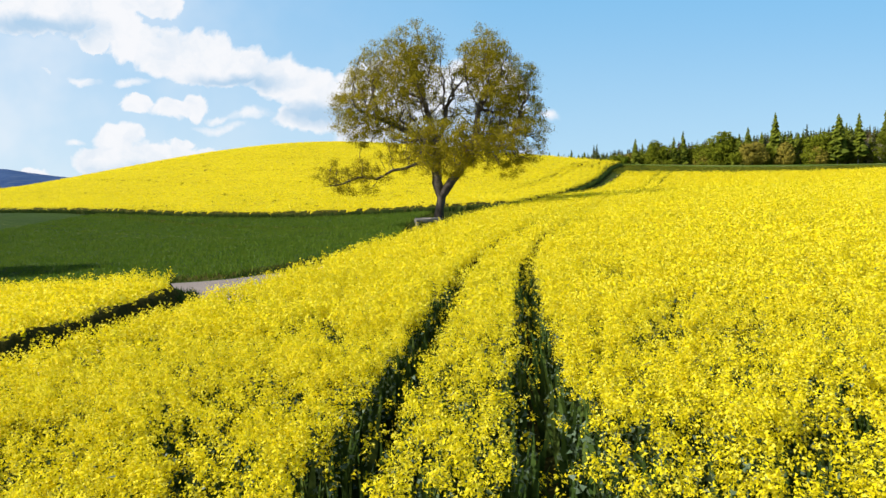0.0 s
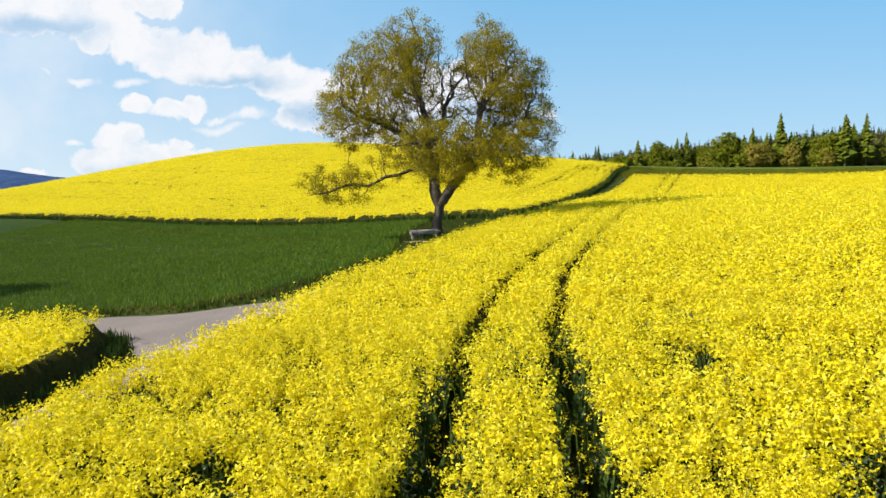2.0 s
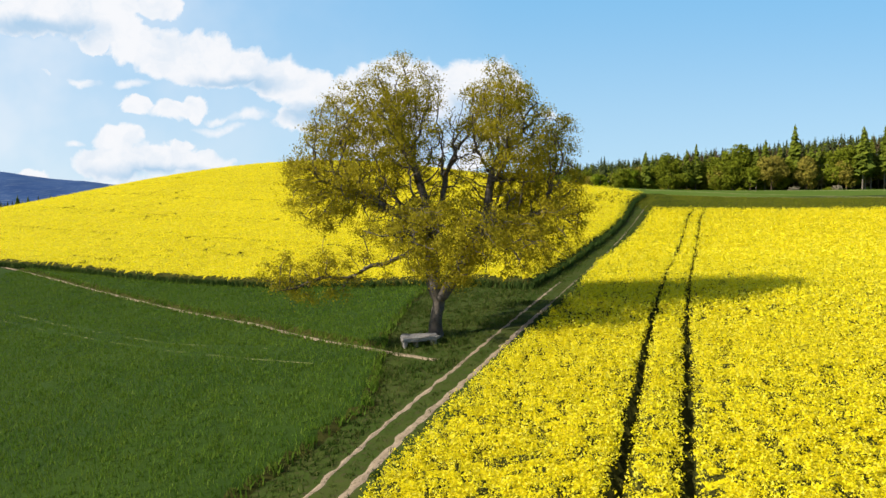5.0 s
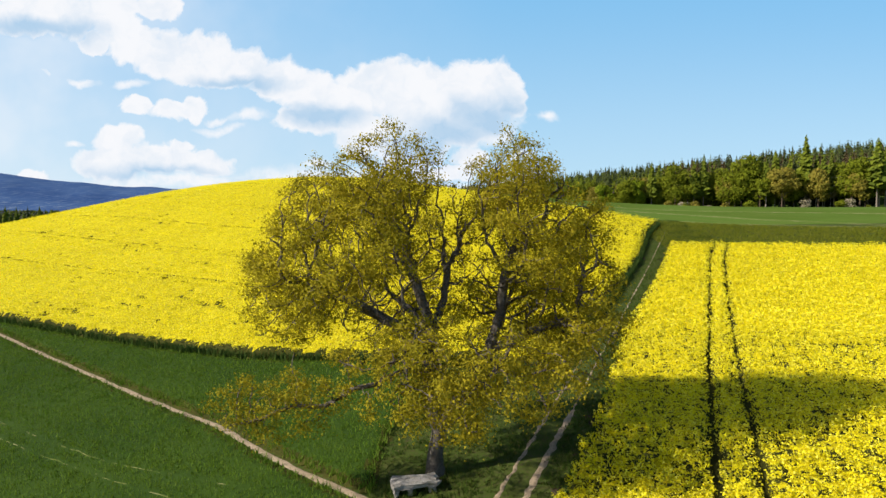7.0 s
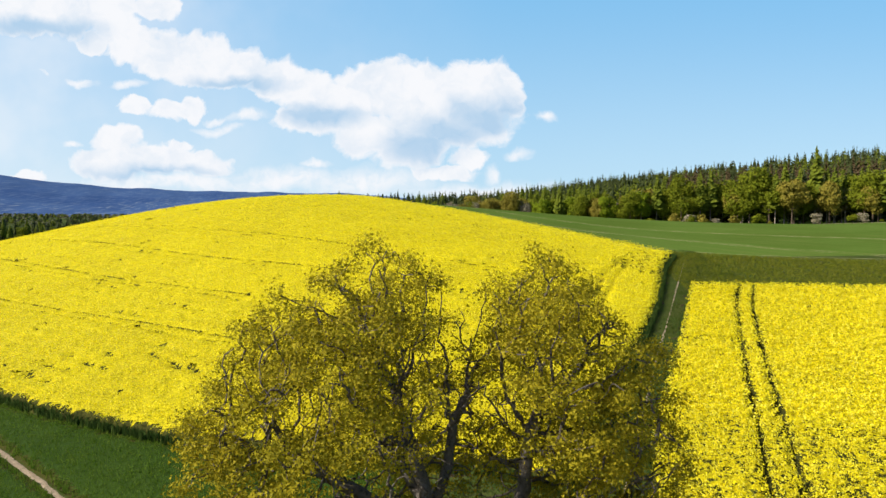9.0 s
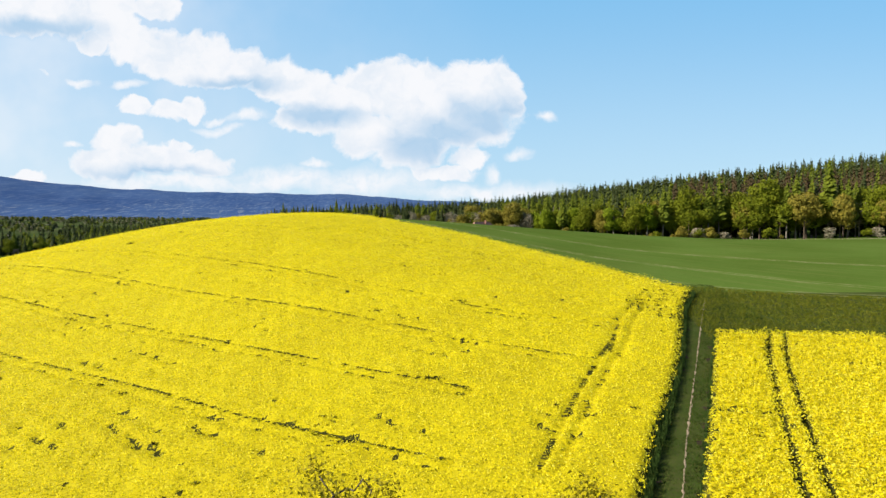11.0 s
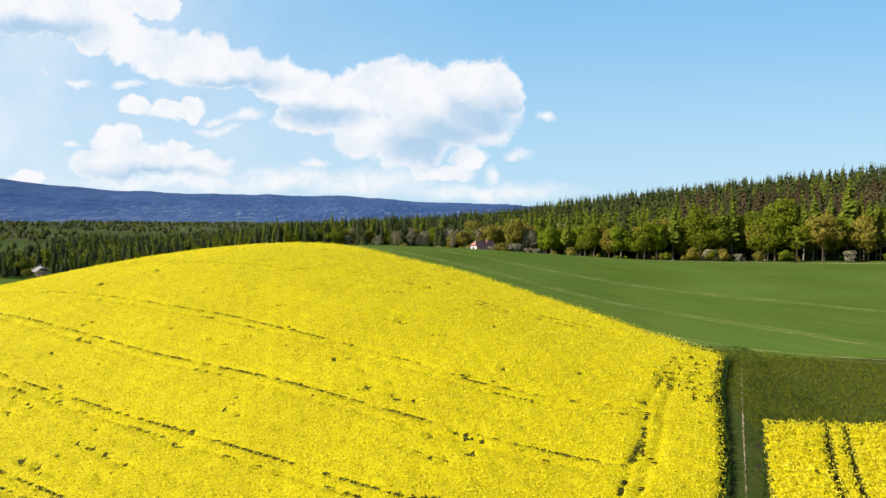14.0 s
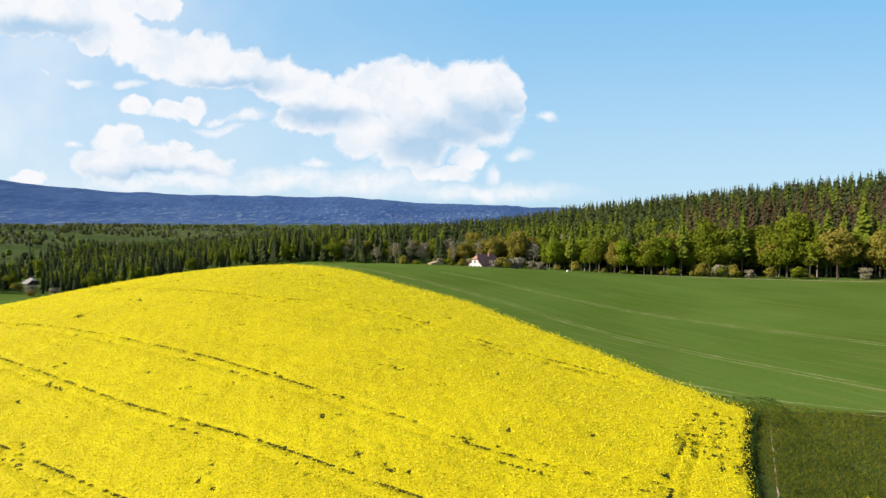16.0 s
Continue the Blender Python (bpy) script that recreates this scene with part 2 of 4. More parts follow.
def part(name, me, parent, label=""):
    ob = new(name, me)
    ob.parent = parent
    if label:
        ob["label"] = label
    return ob


def empty(name, m=None):
    ob = new(name)
    ob.empty_display_size = 0.2
    if m is not None:
        ob.matrix_basis = m
    return ob


def grid_faces(nx, ny):
    i = np.arange((nx - 1) * (ny - 1))
    a = (i // (ny - 1)) * ny + i % (ny - 1)
    return np.stack([a, a + ny, a + ny + 1, a + 1], 1)


# outlines of the fields, in plan
FIELD_RIGHT = [(-9.6, -80), (-9.2, -55), (-8.0, -46), (-5.9, -37), (-4.3, -30), (2.6, -13), (6.2, -5.5), (10.6, 5), (18.3, 27), (25.8, 43.5),
               (40.8, 76.5), (60, 75.2), (78, 72), (130, 66), (130, -80)]
FIELD_LEFT = [(9.0, 17), (20.8, 43.7), (32.3, 67.7), (39.6, 86), (45.4, 97), (35, 111), (25, 126.5), (6.8, 152), (-11.3, 165), (-22, 177),
              (-35, 187), (-70, 205), (-150, 215), (-190, 160), (-175, 105), (-88, 61), (-59, 48), (-38, 37), (-20, 28.5), (-6, 24.2), (4, 21)]
FIELD_PATCH = [(-10.9, -38.5), (-12.6, -33.6), (-16, -31), (-30, -25.5), (-60, -16), (-70, -60), (-14, -70), (-12.6, -52)]
WHEAT = [(-3.2, -13), (-7.4, -22.4), (-9.5, -25.6), (-12.5, -26.5), (-19, -24.2), (-30, -20), (-62, -9), (-120, 0), (-175, 104), (-88, 60.4), (-59, 47.4), (-38, 36.4),
         (-20, 27.9), (-6, 23.6), (-1.5, 21.5), (-3.6, 4.5), (-3.5, -5)]


def inside(poly, x, y):
    """Signed distance to the outline, positive within it."""
    x, y = np.asarray(x, float), np.asarray(y, float)
    best, odd = np.full(x.shape, 1e18), np.zeros(x.shape, bool)
    for (ax, ay), (bx, by) in zip(poly, poly[1:] + poly[:1]):
        ex, ey = bx - ax, by - ay
        t = np.clip(((x - ax) * ex + (y - ay) * ey) / (ex * ex + ey * ey), 0, 1)
        best = np.minimum(best, (x - ax - t * ex) ** 2 + (y - ay - t * ey) ** 2)
        if ay != by:
            odd ^= ((ay > y) != (by > y)) & (x < (y - ay) * ex / (by - ay) + ax)
    return np.where(odd, 1, -1) * np.sqrt(best)


def from_line(line, x, y):
    """Distance to a line of points, signed by its side."""
    best, side = np.full(np.shape(x), 1e18), np.ones(np.shape(x))
    for (ax, ay), (bx, by) in zip(line, line[1:]):
        ex, ey = bx - ax, by - ay
        t = np.clip(((x - ax) * ex + (y - ay) * ey) / (ex * ex + ey * ey), 0, 1)
        d = (x - ax - t * ex) ** 2 + (y - ay - t * ey) ** 2
        s = np.sign(ex * (y - ay) - ey * (x - ax))
        side, best = np.where(d < best, s, side), np.minimum(d, best)
    return np.sqrt(best) * side


TRAMS_RIGHT = [[(-0.2, -80), (0.15, -66), (0.4, -58), (0.9, -53.2), (2.0, -43.6), (3.7, -35.8), (6.0, -29), (14.7, -6), (22.5, 13.6), (44.2, 65.2), (50.3, 77.5)]]
TRAMS_LEFT = [[(-160, 172), (-81, 124), (-48.6, 103.5), (-25, 90.4), (-8, 79.8), (5.3, 72.2), (15.4, 67.6), (20.8, 66.0), (24.0, 68.5), (26, 74), (28.4, 80), (34.2, 90)],
              [(-160, 188), (-98.8, 148.4), (-68, 131.8), (-40.6, 116.7), (-18, 102), (-3.6, 92.4), (4.4, 86.3), (14.8, 81.3), (25.5, 78.7)],
              [(-140, 144), (-70.5, 100), (-43.5, 83.5), (-24, 72.3), (-10, 64.5), (3, 58)],
              [(-120, 112), (-59.8, 75.7), (-38, 63), (-22.7, 53.5), (0, 42)],
              [(-90, 170), (-40, 146), (-15.4, 139.5), (0, 128), (12, 118), (30, 106)],
              [(10, 40), (14.3, 50.5), (17.3, 57), (22, 66.6), (25, 72)]]


def ripple(x, y, s, seed=0):
    """Cheap smooth noise in -1 to 1."""
    r = np.random.RandomState(seed)
    z = np.zeros(np.shape(x))
    for _ in range(7):
        a, p, f = r.uniform(0, 6.28), r.uniform(0, 6.28), r.uniform(0.6, 1.7) / s
        z = z + np.sin(6.28 * f * (x * math.cos(a) + y * math.sin(a)) + p)
    return z / 4.0


def tram_gap(trams, x, y, half, width):
    """0 in the wheel tracks, 1 outside."""
    w = np.ones(np.shape(x))
    for line in trams:
        d = np.abs(np.abs(from_line(line, x, y)) - half)
        w = np.minimum(w, sstep(d + 0.10 * ripple(x, y, 1.5, 5), width * 0.55, width))
    return w


def sparse(x, y, wide, along=(1.0, 0.0)):
    """How thin the crop stands: above about 0.8 the undergrowth shows. Streaks run along the drill rows."""
    t, n = x * along[0] + y * along[1], y * along[0] - x * along[1]
    return (0.75 * ripple(t * 0.28, n, wide, 71) + 0.65 * ripple(t * 0.5, n, wide * 0.42, 72) + 0.5 * ripple(x, y, wide * 7, 73))


def axis(core0, core1, step, lo, hi, grow=1.13):
    mid = list(np.arange(core0, core1 + 0.01, step))
    s, a = step, core0
    left = []
    while a > lo:
        s *= grow
        a -= s
        left.append(a)
    s, b = step, core1
    right = []
    while b < hi:
        s *= grow
        b += s
        right.append(b)
    return np.array(left[::-1] + mid + right)


def build_ground():
    xs, ys = axis(-100, 110, 2.0, -4600, 4600, 1.08), axis(-85, 200, 2.0, -1500, 4700, 1.08)
    X, Y = np.meshgrid(xs, ys, indexing="ij")
    v = np.stack([X, Y, land(X, Y)], -1).reshape(-1, 3)
    f = grid_faces(len(xs), len(ys))
    c = v[f].mean(1)
    soil = (inside(FIELD_RIGHT, c[:, 0], c[:, 1]) > 0) | (inside(FIELD_LEFT, c[:, 0], c[:, 1]) > 0) | (inside(FIELD_PATCH, c[:, 0], c[:, 1]) > 0)
    d = np.hypot(c[:, 0], c[:, 1])
    slots = np.where(soil, 1, 0)
    slots[(c[:, 1] < 99) & (c[:, 0] < 112) & ~soil] = 2
    slots[d > 560] = 3
    return tagged(new("ground", mesh_of("ground", v, f, [MAT_GROUND, MAT_SOIL, MAT_TURF, MAT_FAR], True, slots)),
                  "rolling farmland of grass and bare soil", "ground", kind="structure")


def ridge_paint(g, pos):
    """Woods of a far slope, blue haze put into their colours: single crowns, pale clearings, more of them towards its
    foot.
    """
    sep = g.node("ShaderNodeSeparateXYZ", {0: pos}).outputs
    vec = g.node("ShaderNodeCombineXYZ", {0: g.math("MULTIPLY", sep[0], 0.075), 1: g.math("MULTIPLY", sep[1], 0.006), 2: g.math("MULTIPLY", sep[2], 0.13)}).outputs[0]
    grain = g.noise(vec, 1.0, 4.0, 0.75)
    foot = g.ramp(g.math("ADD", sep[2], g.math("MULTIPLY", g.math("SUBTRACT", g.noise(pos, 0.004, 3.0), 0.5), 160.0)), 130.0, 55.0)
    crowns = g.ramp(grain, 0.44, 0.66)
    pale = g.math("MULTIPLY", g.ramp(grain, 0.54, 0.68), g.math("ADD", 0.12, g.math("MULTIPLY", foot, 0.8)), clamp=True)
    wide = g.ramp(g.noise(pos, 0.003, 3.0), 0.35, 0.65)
    # distance haze is painted here as the blue of the woods
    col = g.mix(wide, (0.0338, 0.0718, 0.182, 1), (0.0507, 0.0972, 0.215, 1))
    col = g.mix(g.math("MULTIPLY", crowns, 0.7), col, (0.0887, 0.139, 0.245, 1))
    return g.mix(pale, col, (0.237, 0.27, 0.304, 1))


MAT_RIDGE = material("hazy_wooded_ridge", ridge_paint, 0.95, spec=0.0)
build_ground()


def build_ridge():
    az, d = np.linspace(-1.05, 0.75, 220), np.linspace(1500, 4500, 60)
    A, D = np.meshgrid(az, d, indexing="ij")
    X, Y = D * np.sin(A), D * np.cos(A)
    Z = land(X, Y, False) - 25 * sstep(D, 1900, 1500) + 2.5 * ripple(X, Y, 160.0, 4) * sstep(D, 1900, 2600) + 1.0 * ripple(X, Y, 60.0, 6)
    v = np.stack([X, Y, Z], -1).reshape(-1, 3)
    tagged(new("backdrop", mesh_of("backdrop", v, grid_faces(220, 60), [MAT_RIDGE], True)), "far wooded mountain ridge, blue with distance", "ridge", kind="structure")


build_ridge()


def canopy(name, poly, trams, half, width, box, step, height, mat, label, category, sink=1.0, green=None, dip=None):
    """The closed body of a crop: a sheet at its own height that falls to the ground at its edges and wheel tracks."""
    xs, ys = np.arange(box[0], box[1], step), np.arange(box[2], box[3], step)
    X, Y = np.meshgrid(xs, ys, indexing="ij")
    d = inside(poly, X, Y) + 0.25 * ripple(X, Y, 3.0, 3)
    h = height * sstep(d, 0.0, max(0.4, step)) * (1 + 0.10 * ripple(X, Y, 4.0, 1) + 0.10 * ripple(X, Y, 1.3, 2))
    if trams:
        h = h * (1 - sink * (1 - tram_gap(trams, X, Y, half, width)))
    if dip is not None:
        h = h * dip(X, Y)
    v = np.stack([X, Y, land(X, Y) + h - 0.02], -1).reshape(-1, 3)
    f = grid_faces(len(xs), len(ys))
    keep = (d.reshape(-1)[f] > -step).any(1)
    used, idx = np.unique(f[keep], return_inverse=True)
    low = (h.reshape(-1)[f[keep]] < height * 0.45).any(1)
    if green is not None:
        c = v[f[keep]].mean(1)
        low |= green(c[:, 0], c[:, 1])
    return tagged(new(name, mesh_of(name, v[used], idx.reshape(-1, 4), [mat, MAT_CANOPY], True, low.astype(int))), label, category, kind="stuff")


def spray(centres, size, count, spread, rng, tall=1.0, flat=1.0):
    """Small triangles strewn round each centre."""
    n = len(centres) * count
    c = np.repeat(centres, count, 0)
    off = rng.normal(0, 1, (n, 3)) * spread * np.array([1, 1, tall])
    s = np.repeat(size, count)[:, None] if np.ndim(size) else size
    c = c + off
    a = rng.normal(0, 1, (n, 3)) * np.array([1, 1, flat])
    a /= np.linalg.norm(a, axis=1)[:, None]
    b = np.cross(a, rng.normal(0, 1, (n, 3)) * np.array([flat, flat, 1]))
    b /= np.linalg.norm(b, axis=1)[:, None]
    k = s * rng.uniform(0.7, 1.3, (n, 1))
    tri = np.stack([c - a * k * 0.5 - b * k * 0.45, c + a * k * 0.65, c - a * k * 0.5 + b * k * 0.45], 1)
    return tri.reshape(-1, 3)


def facing(centres, out, size, rng, bias=1.4):
    """One leafy triangle at each centre, turned more or less outwards."""
    n = len(centres)
    out = out / (np.linalg.norm(out, axis=1)[:, None] + 1e-9)
    nn = out * bias + rng.normal(0, 0.7, (n, 3))
    nn /= np.linalg.norm(nn, axis=1)[:, None]
    a = np.cross(nn, rng.normal(0, 1, (n, 3)))
    a /= np.linalg.norm(a, axis=1)[:, None]
    b = np.cross(nn, a)
    k = size * rng.uniform(0.6, 1.35, (n, 1))
    return np.stack([centres - a * k * 0.5 - b * k * 0.45, centres + a * k * 0.65, centres - a * k * 0.5 + b * k * 0.45], 1).reshape(-1, 3)


def blossoms(heads, size, count, spread, tall, rng):
    """Loose heads of petals that face outwards and up."""
    off = rng.normal(0, 1, (len(heads), count, 3)) * spread * np.array([1, 1, tall])
    out = off / (np.linalg.norm(off, axis=2)[..., None] + 1e-9) + np.array([0, 0, 0.55])
    return facing((heads[:, None] + off).reshape(-1, 3), out.reshape(-1, 3), size, rng, 1.1)


def ripple_solid(p, s, seed=0):
    """Cheap smooth noise in space, in -1 to 1."""
    r = np.random.RandomState(seed)
    z = np.zeros(len(p))
    for _ in range(9):
        d = r.normal(0, 1, 3)
        z = z + np.sin(6.28 * r.uniform(0.6, 1.6) / s * (p @ (d / np.linalg.norm(d))) + r.uniform(0, 6.28))
    return z / 4.5


def scatter(poly, trams, half, width, box, per_m2, rng, inset=0.1, thin=0.0, bald=None):
    n = int((box[1] - box[0]) * (box[3] - box[2]) * per_m2)
    x, y = rng.uniform(box[0], box[1], n), rng.uniform(box[2], box[3], n)
    d = inside(poly, x, y) + 0.25 * ripple(x, y, 3.0, 3)
    keep = d > inset
    if trams:
        keep &= tram_gap(trams, x, y, half, width) > rng.uniform(0.3, 1.0, n)
    if thin:
        keep &= (ripple(x, y, 5.0, 8) + 0.7 * ripple(x, y, 1.8, 9)) > rng.uniform(-1.6, -1.6 + thin, n)
    if bald is not None:
        keep &= bald(x, y) < rng.uniform(0.8, 1.5, n)
    return x[keep], y[keep]


def tris(name, verts, mats, label, category, parent=None):
    me = mesh_of(name, verts, np.arange(len(verts)).reshape(-1, 3), mats)
    return tagged(new(name, me), label, category, kind="stuff")


def top_of(x, y, rng, base=1.22, rough=0.10):
    return land(x, y) + base + 0.10 * ripple(x, y, 4.0, 1) + rng.normal(0, rough, len(x))


def blades(name, x, y, h, spread, count, rng, mat, label, category, lean=0.35):
    """Tufts of narrow grass blades."""
    n = len(x) * count
    bx, by = np.repeat(x, count) + rng.normal(0, spread, n), np.repeat(y, count) + rng.normal(0, spread, n)
    hh = np.repeat(h, count) * rng.uniform(0.6, 1.2, n) if np.ndim(h) else h * rng.uniform(0.6, 1.2, n)
    a = rng.uniform(0, 6.283, n)
    w = hh * 0.09 + 0.012
    z = land(bx, by) - 0.02
    base = np.stack([bx, by, z], 1)
    wide = np.stack([np.cos(a) * w, np.sin(a) * w, np.zeros(n)], 1)
    tip = base + np.stack([rng.normal(0, lean, n) * hh, rng.normal(0, lean, n) * hh, hh], 1)
    v = np.stack([base - wide, base + wide, tip], 1).reshape(-1, 3)
    return tris(name, v, [mat], label, category)


def side_lines(line, off):
    p = np.array(line, float)
    t = np.gradient(p, axis=0)
    n = np.stack([-t[:, 1], t[:, 0]], 1) / np.linalg.norm(t, axis=1)[:, None]
    return [tuple(q) for q in p + n * off]


def build_rape():
    rng = np.random.RandomState(11)
    from_start = lambda x, y: np.hypot(x - 0.5, y + 66)
    ahead = lambda x, y: x < 0.8 * (y + 68) + 4
    # nearest stretch: single flower heads on leafy stems
    bald_near = lambda x, y: np.where(y > 12, sparse(x, y, 4.2, (0.98, -0.17)), sparse(x * 0.4, y, 2.4)) + 0.10
    bald_hill = lambda x, y: sparse(x, y, 4.0, (0.857, -0.514)) + 0.0032 * np.clip(60 - y - 0.5 * x, -40, 70)
    box = (-12, 24, -66, -38)
    x, y = scatter(FIELD_RIGHT, TRAMS_RIGHT, 1.05, 0.34, box, 20, rng, 0.05, 1.1)
    out = rng.normal(0, 0.12, (len(x), 6, 2))
    drop = 0.9 * np.hypot(out[..., 0], out[..., 1]).ravel()
    x, y = (x[:, None] + out[..., 0]).ravel(), (y[:, None] + out[..., 1]).ravel()
    k = (from_start(x, y) < 27) & ahead(x, y)
    k &= (y > -46) | (tram_gap(TRAMS_RIGHT, x, y, 1.05, 0.46) > rng.uniform(0.0, 0.9, len(x)))
    # thin stand between the wheel tracks
    k &= rng.uniform(0, 1, len(x)) > 0.72 * np.exp(-((x - 1.2) / 1.9) ** 2 - ((y + 60) / 3.6) ** 2)
    x, y, drop = x[k], y[k], drop[k]
    heads = np.stack([x, y, top_of(x, y, rng, 1.36, 0.13) - drop], 1)
    close = from_start(x, y) < 15
    tris("rape_flowers", blossoms(heads[close], 0.030, 26, 0.036, 1.35, rng), [MAT_FLOWER], "bright yellow rapeseed flower heads in full bloom", "rapeseed")
    tris("rape_flowers", blossoms(heads[~close], 0.052, 10, 0.048, 1.5, rng), [MAT_FLOWER], "bright yellow rapeseed flower heads in full bloom", "rapeseed")
    x, y = scatter(FIELD_RIGHT, TRAMS_RIGHT, 1.05, 0.30, box, 130, rng, -0.1)
    k = (from_start(x, y) < 24) & ahead(x, y)
    x, y = x[k], y[k]
    lz = land(x, y) + rng.uniform(0.1, 1.0, len(x))
    tris("rape_leaves", spray(np.stack([x, y, lz], 1), 0.062, 3, 0.07, rng, 1.8), [MAT_RAPE_LEAF], "grey-green rapeseed leaves under the bloom", "rapeseed")
    n = 34000
    x, y = rng.uniform(-12, 24, n), rng.uniform(-66, -38, n)
    k = (inside(FIELD_RIGHT, x, y) > 0) & (from_start(x, y) < 25) & ahead(x, y) & (tram_gap(TRAMS_RIGHT, x, y, 1.05, 0.26) > 0.4)
    blades("rape_stems", x[k], y[k], 1.05, 0.05, 2, rng, MAT_STEM, "green rapeseed stems", "rapeseed", 0.16)
    # stragglers in the wheel tracks
    n = 4600
    x, y = rng.uniform(-4, 8, n), rng.uniform(-64, -34, n)
    k = tram_gap(TRAMS_RIGHT, x, y, 1.05, 0.40) < 0.5
    x, y = x[k], y[k]
    heads = np.stack([x, y, land(x, y) + rng.uniform(0.45, 1.2, len(x))], 1)
    tris("rape_flowers", blossoms(heads, 0.034, 14, 0.036, 1.3, rng), [MAT_FLOWER], "stray rapeseed flowers in the wheel tracks", "rapeseed")
    # middle and far stretches
    box = (-12, 75, -66, 30)
    x, y = scatter(FIELD_RIGHT, TRAMS_RIGHT, 1.05, 0.29, box, 40, rng, 0.05, 0.95, bald_near)
    k = (from_start(x, y) >= 26) & ahead(x, y) & (from_start(x, y) < 60)
    x, y = x[k], y[k]
    heads = np.stack([x, y, top_of(x, y, rng, 1.22, 0.12)], 1)
    tris("rape_flowers", blossoms(heads, 0.078, 8, 0.068, 2.0, rng), [MAT_FLOWER], "bright yellow rapeseed in full bloom", "rapeseed")
    x, y = scatter(FIELD_RIGHT, TRAMS_RIGHT, 1.05, 0.22, (-8, 62, -20, 40), 19, rng, 0.05, 0.9, bald_near)
    k = (from_start(x, y) >= 59) & (from_start(x, y) < 96) & (x < 0.8 * (y + 68) + 14)
    x, y = x[k], y[k]
    heads = np.stack([x, y, top_of(x, y, rng, 1.2, 0.13)], 1)
    tris("rape_flowers", blossoms(heads, 0.115, 6, 0.085, 1.7, rng), [MAT_FLOWER], "bright yellow rapeseed in full bloom", "rapeseed")
    box = (-10, 130, -66, 78)
    x, y = scatter(FIELD_RIGHT, TRAMS_RIGHT, 1.05, 0.20, box, 14, rng, 0.05, 0.5, bald_near)
    k = ((from_start(x, y) >= 95) | ~ahead(x, y)) & (x < 0.8 * (y + 68) + 14)
    x, y = x[k], y[k]
    heads = np.stack([x, y, top_of(x, y, rng, 1.2, 0.11)], 1)
    tris("rape_flowers", spray(heads, 0.17, 4, 0.11, rng, 1.2, 0.55), [MAT_FLOWER], "bright yellow rapeseed in full bloom", "rapeseed")
    # random cells take the darkened undergrowth colour, as shaded gaps between heads
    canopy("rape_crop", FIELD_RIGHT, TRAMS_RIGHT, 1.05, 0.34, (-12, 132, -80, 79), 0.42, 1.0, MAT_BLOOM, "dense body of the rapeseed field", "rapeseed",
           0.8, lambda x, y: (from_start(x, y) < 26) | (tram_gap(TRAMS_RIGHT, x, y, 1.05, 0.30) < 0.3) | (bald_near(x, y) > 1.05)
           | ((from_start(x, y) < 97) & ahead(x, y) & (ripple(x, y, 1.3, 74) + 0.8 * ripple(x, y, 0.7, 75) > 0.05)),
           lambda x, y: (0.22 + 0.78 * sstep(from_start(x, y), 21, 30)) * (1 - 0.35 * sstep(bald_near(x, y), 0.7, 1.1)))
    # field on the hill
    box = (-150, 47, 16, 192)
    x, y = scatter(FIELD_LEFT, TRAMS_LEFT, 0.95, 0.26, box, 12.0, rng, 0.05, 0.85, bald_hill)
    heads = np.stack([x, y, top_of(x, y, rng, 1.22, 0.11)], 1)
    tris("rape_flowers", spray(heads, 0.145, 2, 0.11, rng, 1.2, 1.0), [MAT_FLOWER], "bright yellow rapeseed in bloom on the hill", "rapeseed")
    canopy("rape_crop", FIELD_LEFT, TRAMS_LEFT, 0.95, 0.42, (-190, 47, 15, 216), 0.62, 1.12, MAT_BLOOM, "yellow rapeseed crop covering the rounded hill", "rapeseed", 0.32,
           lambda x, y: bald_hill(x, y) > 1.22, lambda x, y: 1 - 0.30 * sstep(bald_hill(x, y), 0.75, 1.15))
    # undergrowth of its wheel tracks and thin spots, near crop height, shade in its colour
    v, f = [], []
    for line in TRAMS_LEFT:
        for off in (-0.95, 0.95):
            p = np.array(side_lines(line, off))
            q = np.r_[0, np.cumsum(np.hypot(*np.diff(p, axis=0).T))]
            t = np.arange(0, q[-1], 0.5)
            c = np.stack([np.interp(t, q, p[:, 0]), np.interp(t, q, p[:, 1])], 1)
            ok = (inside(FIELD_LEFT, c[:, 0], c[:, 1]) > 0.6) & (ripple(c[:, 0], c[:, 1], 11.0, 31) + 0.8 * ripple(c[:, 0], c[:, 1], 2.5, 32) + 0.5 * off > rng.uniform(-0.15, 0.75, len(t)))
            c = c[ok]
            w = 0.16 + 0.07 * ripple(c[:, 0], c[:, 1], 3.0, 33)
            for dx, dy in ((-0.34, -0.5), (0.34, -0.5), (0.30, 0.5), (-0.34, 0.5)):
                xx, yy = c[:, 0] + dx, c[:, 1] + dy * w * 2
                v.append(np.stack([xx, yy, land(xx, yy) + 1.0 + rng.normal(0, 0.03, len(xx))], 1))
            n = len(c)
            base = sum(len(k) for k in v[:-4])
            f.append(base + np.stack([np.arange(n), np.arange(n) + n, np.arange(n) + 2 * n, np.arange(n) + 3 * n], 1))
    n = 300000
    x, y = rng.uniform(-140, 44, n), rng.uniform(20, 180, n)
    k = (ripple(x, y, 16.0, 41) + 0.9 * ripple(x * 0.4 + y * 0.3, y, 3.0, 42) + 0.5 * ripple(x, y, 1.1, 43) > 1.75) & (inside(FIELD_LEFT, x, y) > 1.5)
